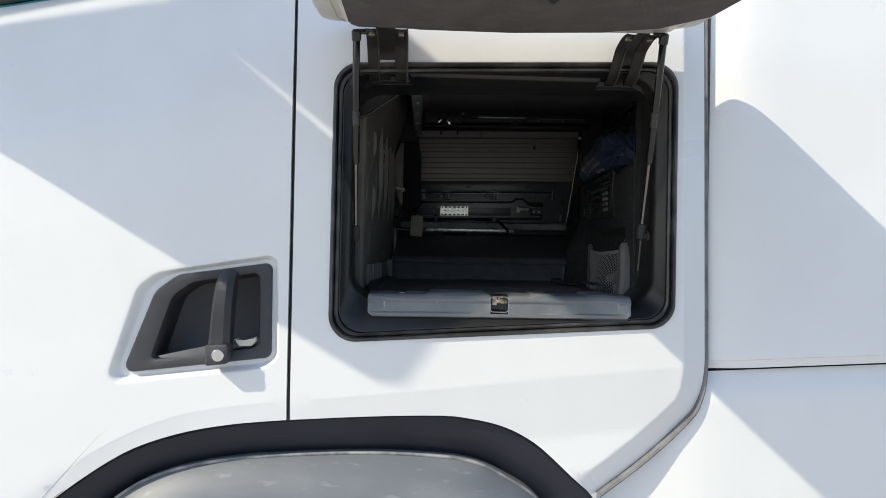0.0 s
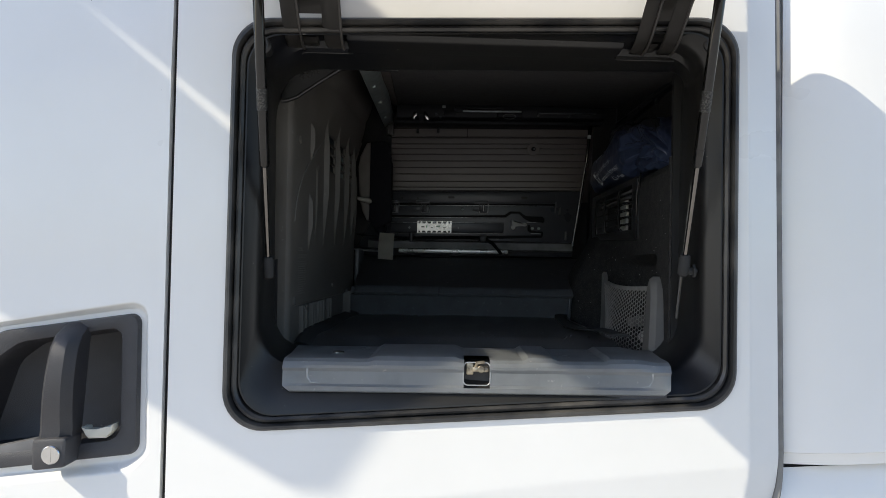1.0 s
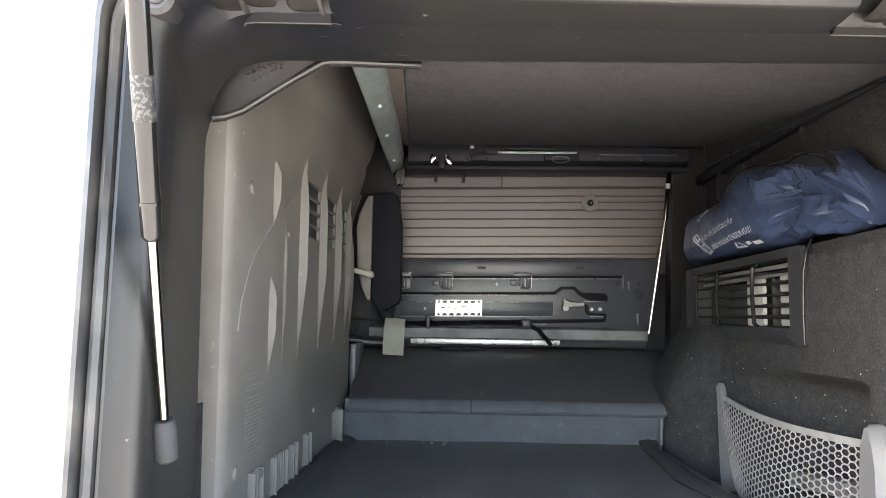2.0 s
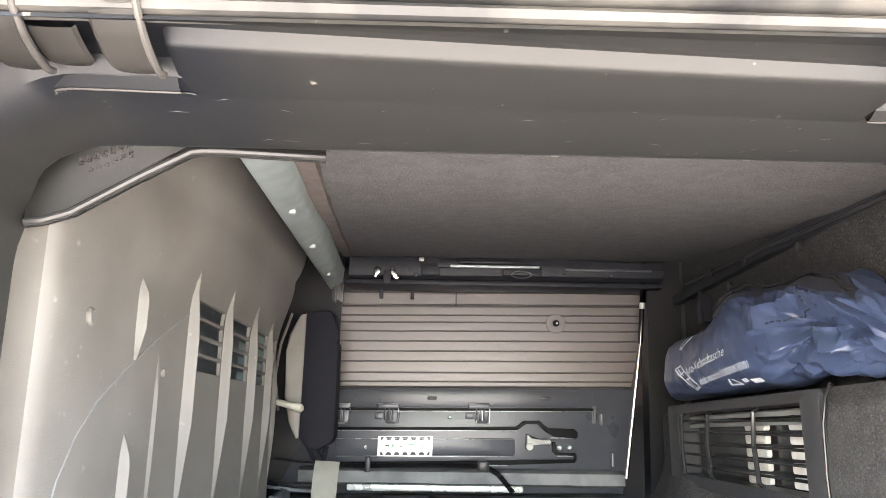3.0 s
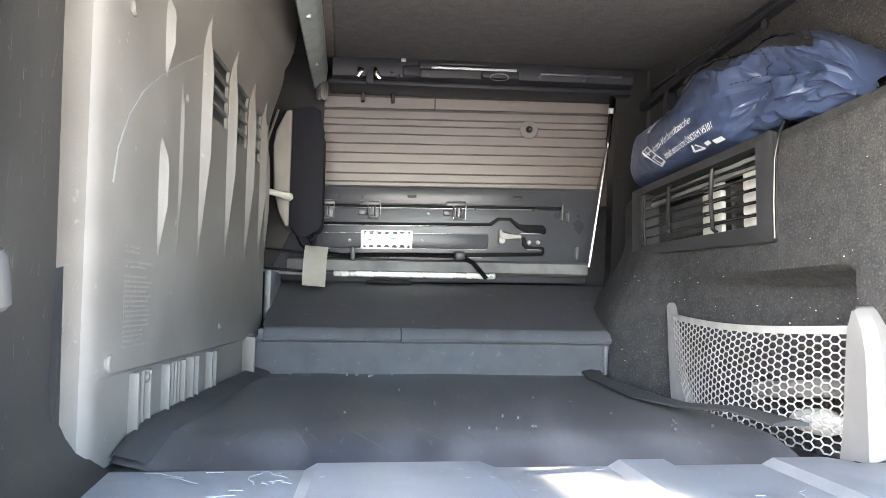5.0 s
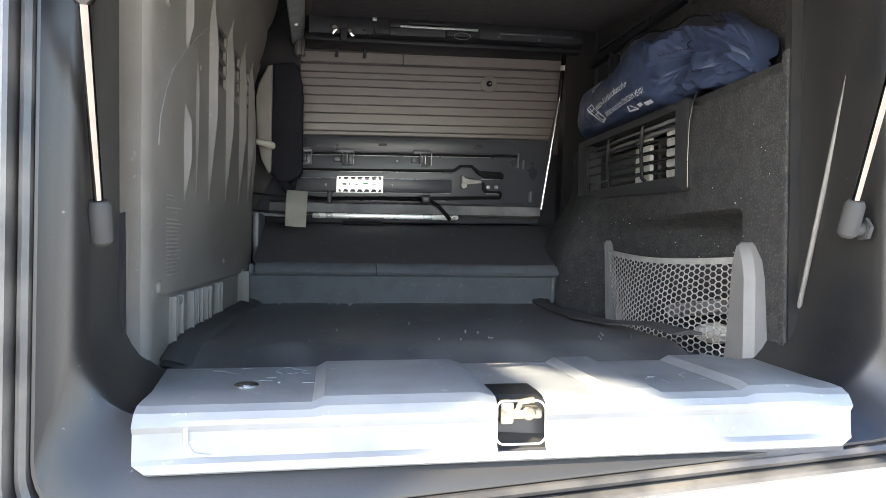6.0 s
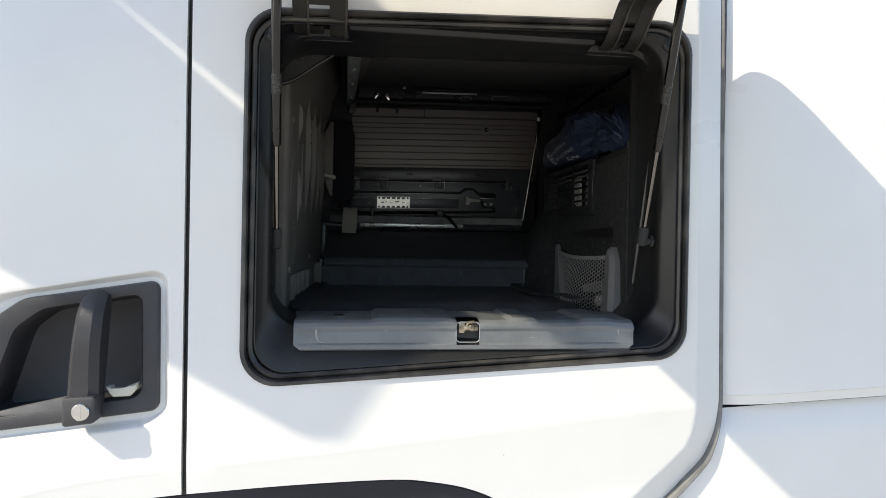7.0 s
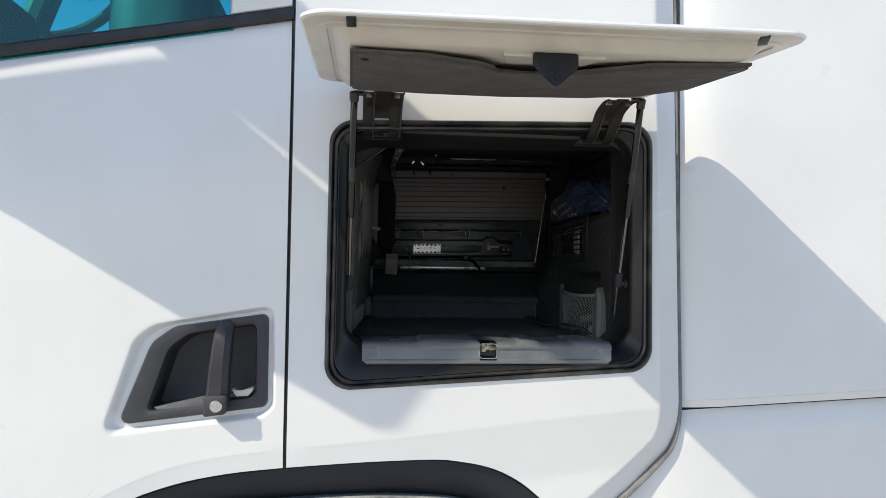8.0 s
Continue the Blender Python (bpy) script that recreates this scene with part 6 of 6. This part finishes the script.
vent = thing("vent_grille", "gloss black bar grille over pale duct openings", "grille", (0.418, 1.90, 1.69))


def px(y, h):
    return 0.4185 - 0.004 * smoothstep(1.75, 2.05, y) - h


bm = bmesh.new()
outer = rounded([(1.712, 1.691), (2.103, 1.706), (2.103, 1.806), (1.712, 1.806)], 0.006, 4)
inner_o = [(VENT[0], VENT[2]), (VENT[1], VENT[2] + 0.006), (VENT[1], VENT[3]), (VENT[0], VENT[3])]
c = (1.90, 1.752)
ang = angles_of(c, outer, inner_o, fill=60)


def vent_ring(o, sc, h):
    pts = []
    for a in ang:
        r = sc * reach(o, c, a)
        y, z = c[0] + r * math.cos(a), c[1] + r * math.sin(a)
        pts.append(Vector((px(y, h), y, z)))
    return pts


skin(bm, [vent_ring(outer, 1.0, -0.002), vent_ring(outer, 1.0, 0.003), vent_ring(outer, 0.985, 0.0045), vent_ring(inner_o, 1.02, 0.0045), vent_ring(inner_o, 1.0, 0.002), vent_ring(inner_o, 1.0, -0.02)])
part("surround", bm, VENT_BLACK, vent, "satin black plastic vent frame")
for y in (2.046, 1.959, 1.838):
    bm = bmesh.new()
    tube(bm, [(px(y, 0.0), y, 1.714), (px(y, 0.005), y, 1.718), (px(y, 0.007), y, 1.755), (px(y, 0.005), y, 1.789), (px(y, 0.0), y, 1.794)], 0.0026, 8)
    part("upright_bar", bm, BAR_BLACK, vent)
for k in range(5):
    z = 1.727 + 0.0138 * k
    bm = bmesh.new()
    tube(bm, [(px(1.75, -0.003), 1.748, z - 0.003), (px(1.9, 0.003), 1.90, z), (px(2.05, 0.001), 2.056, z + 0.002)], 0.0017, 8)
    part("cross_bar", bm, BAR_BLACK, vent)
for a, b in ((1.847, 1.898), (1.752, 1.797)):
    for k in range(5):
        z0, z1 = 1.7155 + 0.0138 * k, 1.7155 + 0.0138 * k + (0.0105 if k < 4 else 0.0075)
        bm = bmesh.new()
        prism(bm, rounded([(a, z0), (b, z0), (b, z1), (a, z1)], 0.003, 3), lambda p, q, h: Vector((0.4335 - h - 0.003 * math.sin(math.pi * (p - a) / (b - a)), p, q)), 0.005, 0.0012)
        part("duct_cell", bm, FILTER, vent, "pale plastic duct behind the bars")
# added black sheet in place of the shade within the vent openings
part("duct_back", boxes((0.437, 0.444, 1.747, 2.059, 1.713, 1.793)), BAR_BLACK, vent)
for z in (1.7765, 1.7855):
    bm = bmesh.new()
    skin(bm, [[Vector((x, y, z + dz + 0.0006 * noise.noise(Vector((y * 90, z * 40, 1))))) for x, dz in ((0.432, 0.0), (0.4215, -0.001), (0.421, 0.0035), (0.430, 0.006))] for y in [lerp(1.752, 2.050, k / 24) for k in range(25)]], False)
    part("louvre", bm, NET_POST, vent, "dusty grey louvre")
bm = bmesh.new()
tube(bm, [(px(1.711, 0.003), 1.711, 1.695), (px(1.711, 0.004), 1.710, 1.73), (px(1.711, 0.004), 1.707, 1.775), (0.4165, 1.703, 1.797), (0.4175, 1.694, 1.809)], 0.0014, 8)
part("rim_bead", bm, BAR_BLACK, vent)

# net pocket
net = thing("net_pocket", "grey elastic net pocket between two plastic bars", "net", (0.40, 1.75, 1.51))


def net_at(s, t):
    """s from back to front, t from bottom to top."""
    y = lerp(1.937 - 0.03 * (1 - t) ** 2, 1.592, s)
    z = lerp(1.503, lerp(1.614, 1.607, s) - 0.006 * math.sin(math.pi * s), t)
    x = 0.408 - 0.030 * math.sin(math.pi * min(1, s * 1.02)) * (0.30 + 0.70 * (1 - t))
    return Vector((x, y, z))


bm = bmesh.new()
nx, nz = 34, 14
edges = set()


def key(p):
    return (round(p[0], 3), round(p[1], 3))


for i in range(-1, nx + 1):
    for j in range(-1, nz + 1):
        cx, cy = i * 1.5, (j + 0.5 * (i % 2)) * math.sqrt(3)
        ring = [key((cx + math.cos(k * math.pi / 3), cy + math.sin(k * math.pi / 3))) for k in range(6)]
        for a, b in zip(ring, ring[1:] + ring[:1]):
            edges.add((min(a, b), max(a, b)))
wid, hei = nx * 1.5 - 0.5, nz * math.sqrt(3)
for a, b in sorted(edges):
    sa, ta, sb, tb = a[0] / wid, a[1] / hei, b[0] / wid, b[1] / hei
    if min(sa, sb) < -0.03 or max(sa, sb) > 1.03 or min(ta, tb) < -0.01 or max(ta, tb) > 1.01:
        continue
    tube(bm, [net_at(sa, ta), net_at(sb, tb)], 0.0008, 4, False)
part("mesh", bm, NET_GREY, net, "grey hexagonal elastic netting", 80, kind="stuff")
bm = bmesh.new()
rows = []
for k in range(21):
    p = net_at(k / 20, 1.0)
    rows.append([p + Vector((0.001, 0, -0.003)), p + Vector((-0.0012, 0, -0.003)), p + Vector((-0.0012, 0, 0.004)), p + Vector((0.001, 0, 0.004))])
skin(bm, rows, True, True, True)
part("hem", bm, NET_GREY, net, "woven top hem")
bm = bmesh.new()
rows = []
for z, y0, y1, x in ((1.498, 1.908, 1.888, 0.392), (1.515, 1.930, 1.911, 0.398), (1.535, 1.943, 1.926, 0.402), (1.57, 1.953, 1.937, 0.405), (1.61, 1.960, 1.946, 0.407), (1.628, 1.964, 1.951, 0.408), (1.633, 1.964, 1.955, 0.412)):
    rows.append([Vector((0.43, y0, z)), Vector((x, y0, z)), Vector((x - 0.003, (y0 + y1) / 2, z)), Vector((x, y1, z)), Vector((0.43, y1, z))])
skin(bm, rows, False, False, True)
part("back_bar", bm, NET_POST, net, "grey plastic bar")
bm = bmesh.new()
rows = []
for z, y0, y1, x in ((1.496, 1.595, 1.548, 0.398), (1.53, 1.593, 1.552, 0.401), (1.59, 1.591, 1.557, 0.404), (1.608, 1.590, 1.562, 0.405), (1.623, 1.588, 1.574, 0.408), (1.627, 1.587, 1.579, 0.413)):
    rows.append([Vector((0.43, y0, z)), Vector((x, y0, z)), Vector((x - 0.003, y0 - 0.004, z)), Vector((x - 0.002, y1 + 0.008, z)), Vector((x + 0.006, y1, z)), Vector((0.43, y1, z))])
skin(bm, rows, False, False, True)
part("front_bar", bm, NET_POST, net, "broad grey plastic bar")
# what lies in the net
bm = bmesh.new()
rows = []
for k in range(14):
    t = k / 13
    r = 0.012 * (math.sin(math.pi * min(0.98, max(0.02, t))) ** 0.3) * (1 if t < 0.7 else 0.8)
    rows.append([Vector((0.424 + r * math.cos(a), lerp(1.70, 1.618, t), 1.520 + r * math.sin(a) + 0.006 * t)) for a in (2 * math.pi * i / 12 for i in range(12))])
skin(bm, rows, True, True, True)
setting("pale_bottle", bm, FILTER, "pale plastic bottle lying in the net pocket", "bottle", kind="")
bm = boxes((0.412, 0.440, 1.635, 1.76, 1.540, 1.556, 0.004))
bmesh.ops.rotate(bm, cent=(0.42, 1.70, 1.548), matrix=Matrix.Rotation(radians(-7), 3, "X"), verts=bm.verts)
setting("folded_paper", bm, NET_POST, "grey folded paper in the net pocket", "paper", kind="")

# ---- first-aid bag ----
bag = thing("first_aid_bag", "navy nylon first-aid bag with white print", "bag", (0.45, 1.85, 1.80))


BAG_BACK, BAG_FRONT = 2.098, 1.630


def facets(x, y, seed):
    """Flat triangles between heights drawn at random on a lattice: stiff cloth, crushed."""
    i, j = math.floor(x), math.floor(y)
    fx, fy = x - i, y - j
    h = lambda p, q: noise.cell(Vector((p + 0.5, q + 0.5, seed + 0.5)))
    if fx + fy < 1:
        return h(i, j) * (1 - fx - fy) + h(i + 1, j) * fx + h(i, j + 1) * fy
    return h(i + 1, j + 1) * (fx + fy - 1) + h(i, j + 1) * (1 - fx) + h(i + 1, j) * (1 - fy)


def crumple(s, v):
    """Creases of stiff cloth: long folds along the bag and crushed flats between them."""
    w, u = noise.noise(Vector((s * 5, v * 4, 1.0))), noise.noise(Vector((s * 4, v * 5, 6.0)))
    x, y = s * 0.468, v * 0.30
    a, b = x + 0.35 * y + 0.010 * w, y - 0.30 * x + 0.008 * u
    return 0.027 * (facets(a * 20, b * 30, 7) - 0.5) + 0.018 * (facets(a * 38 + b * 16, b * 52 - a * 14, 5) - 0.5) + 0.0055 * (facets(a * 95 - b * 30, b * 110 + a * 25, 3) - 0.5)


def bag_size(s):
    end = (min(1.0, (s + 0.01) / 0.085, (1 - s) / 0.13)) if 0 < s < 1 else 0.0
    blunt = 0.10 if s < 0.5 else 0.45
    fat = math.sqrt(max(0, 1 - (1 - end) ** 2)) * (1 - blunt) + blunt
    hw = (0.034 + 0.014 * math.sin(math.pi * min(1, s * 1.1))) * (0.4 + 0.6 * fat)
    hh = (0.0415 + 0.0155 * smoothstep(0.30, 0.52, s) - 0.020 * smoothstep(0.72, 1.0, s)) * fat
    cx = lerp(0.434, 0.460, s) - 0.004 * math.sin(math.pi * s)
    return hw, hh, cx, 1.8135 + hh


def bag_at(s, v, lift=0.0):
    """s along the bag from its back end to its front, v round it: 0 faces the locker, 0.25 is up."""
    a = 2 * math.pi * v
    hw, hh, cx, cz = bag_size(s)
    ca, sa = math.cos(a), math.sin(a)
    ex = lambda c: math.copysign(abs(c) ** 0.7, c)
    edge0 = 0.60 - 0.20 * max(0.0, sa)
    rough = smoothstep(edge0, edge0 + 0.12, s)
    fold = crumple(s, v) * (0.10 + 0.90 * rough) * (1 - 0.8 * max(0.0, sa) ** 2) * (1 - 0.6 * max(0.0, -sa) ** 2)
    k = 1 + (fold + lift) / 0.05
    x, z = cx - hw * ex(ca) * k, cz + hh * ex(sa) * k
    x += 0.10 * max(0.0, z - cz)
    return Vector((x, lerp(BAG_BACK, BAG_FRONT, s), max(1.8145 - 0.014 * (1 - smoothstep(0.42, 0.46, x)), z)))


bm = bmesh.new()
NS, NV = 260, 170
skin(bm, [[bag_at(i / NS, j / NV) for j in range(NV)] for i in range(NS + 1)], True, True, True)
part("pouch", bm, NYLON, bag, "crumpled navy nylon pouch", 22)
for s0, v0, s1, v1 in ((0.70, 0.20, 0.78, 0.045), (0.78, 0.045, 0.66, 0.005), (0.83, 0.17, 0.80, 0.05)):
    bm = bmesh.new()
    for k in range(14):
        p, q = (bag_at(lerp(s0, s1, (k + e) / 14), lerp(v0, v1, (k + e) / 14) % 1.0, 0.0008) for e in (0.0, 0.62))
        tube(bm, [p, q], 0.0008, 5)
    part("seam_stitching", bm, SEAM_DARK, bag, "dark stitched seam", kind="stuff")


def zip_v(t):
    return 0.205 - 0.075 * smoothstep(0.18, 0.0, t) - 0.05 * smoothstep(0.85, 1.0, t)


bm = bmesh.new()
skin(bm, [[bag_at(lerp(0.42, 0.90, k / 40), zip_v(k / 40) + w, h) for w, h in ((-0.028, 0.0005), (-0.022, 0.003), (0.0, 0.0042), (0.03, 0.003), (0.038, 0.0005))] for k in range(41)], False)
zipper = part("zip_tape", bm, NYLON_EDGE, bag, "dark grey zip tape")
bm = bmesh.new()
for k in range(90):
    t = k / 89
    p = bag_at(lerp(0.43, 0.89, t), zip_v(t), 0.006)
    box(bm, p.x - 0.0022, p.x + 0.0022, p.y - 0.0009, p.y + 0.0009, p.z - 0.0008, p.z + 0.0012)
part("zip_teeth", bm, BAR_BLACK, zipper, kind="stuff")


def bag_face(y, z, lift=0.0012):
    """A point on the bag's printed face."""
    s = (BAG_BACK - y) / (BAG_BACK - BAG_FRONT)
    hw, hh, cx, cz = bag_size(s)
    r = max(-0.98, min(0.98, (z - cz) / hh))
    v = math.asin(math.copysign(abs(r) ** (1 / 0.7), r)) / (2 * math.pi)
    return bag_at(s, v % 1.0, lift)


def bag_text(name, words, start, stop, size):
    """White lettering laid on the bag's face from one point to another."""
    cu = bpy.data.curves.new(name, "FONT")
    cu.body, cu.size, cu.resolution_u = words, 1.0, 3
    tmp = new("lettering", cu)
    deps = bpy.context.evaluated_depsgraph_get()
    me = tmp.evaluated_get(deps).to_mesh()
    bm = bmesh.new()
    bm.from_mesh(me)
    bpy.data.objects.remove(tmp)
    bmesh.ops.triangulate(bm, faces=bm.faces[:])
    wide = max(v.co.x for v in bm.verts)
    for v in bm.verts:
        t = v.co.x / wide
        v.co = bag_face(lerp(start[0], stop[0], t), lerp(start[1], stop[1], t) + v.co.y * size)
    return part(name, bm, PRINT_WHITE, bag, "white print: " + words, 20)


bag_text("print_title", "Auto-Verbandtasche", (1.980, 1.8375), (1.862, 1.8510), 0.0150)
bag_text("print_line", "Inhalt entspricht ÖNORM V5101", (1.948, 1.8235), (1.818, 1.8340), 0.0112)


def bag_shape(*corners):
    bm = bmesh.new()
    ring = [Vector((y, z)) for y, z in corners]
    fine = [a.lerp(b, k / 4) for a, b in zip(ring, ring[1:] + ring[:1]) for k in range(4)]
    bm.faces.new([bm.verts.new(bag_face(p.x, p.y, 0.0018)) for p in fine])
    bmesh.ops.triangulate(bm, faces=bm.faces[:])
    part("print_bar", bm, PRINT_WHITE, bag)


for a, b in (((2.018, 1.849), (1.996, 1.852)), ((1.996, 1.852), (1.952, 1.823)), ((1.952, 1.823), (1.974, 1.820)), ((1.974, 1.820), (2.018, 1.849)), ((2.002, 1.841), (1.984, 1.8435)), ((1.990, 1.832), (1.970, 1.834)),
             ((2.006, 1.848), (1.992, 1.838)), ((1.982, 1.831), (1.966, 1.8215))):
    way = (Vector(b) - Vector(a)).normalized() * 0.0011
    bag_shape((a[0] - way.y, a[1] + way.x), (b[0] - way.y, b[1] + way.x), (b[0] + way.y, b[1] - way.x), (a[0] + way.y, a[1] - way.x))
bag_shape((2.005, 1.874), (1.992, 1.872), (1.990, 1.876), (2.002, 1.878))
bag_shape((2.000, 1.878), (1.997, 1.878), (1.985, 1.889), (1.988, 1.889))
bag_shape((1.992, 1.876), (1.988, 1.876), (1.970, 1.889), (1.974, 1.889))
bag_shape((1.958, 1.884), (1.945, 1.888), (1.945, 1.891), (1.958, 1.887))
bag_shape((1.885, 1.8185), (1.881, 1.8185), (1.874, 1.825), (1.877, 1.826))
bag_shape((1.872, 1.825), (1.868, 1.825), (1.858, 1.8185), (1.862, 1.8185))
bag_shape((1.885, 1.8185), (1.860, 1.8178), (1.860, 1.8193), (1.885, 1.820))
bag_shape((1.852, 1.8195), (1.840, 1.8205), (1.840, 1.824), (1.852, 1.823))
bag_shape((1.834, 1.8185), (1.812, 1.8195), (1.812, 1.8235), (1.834, 1.8225))
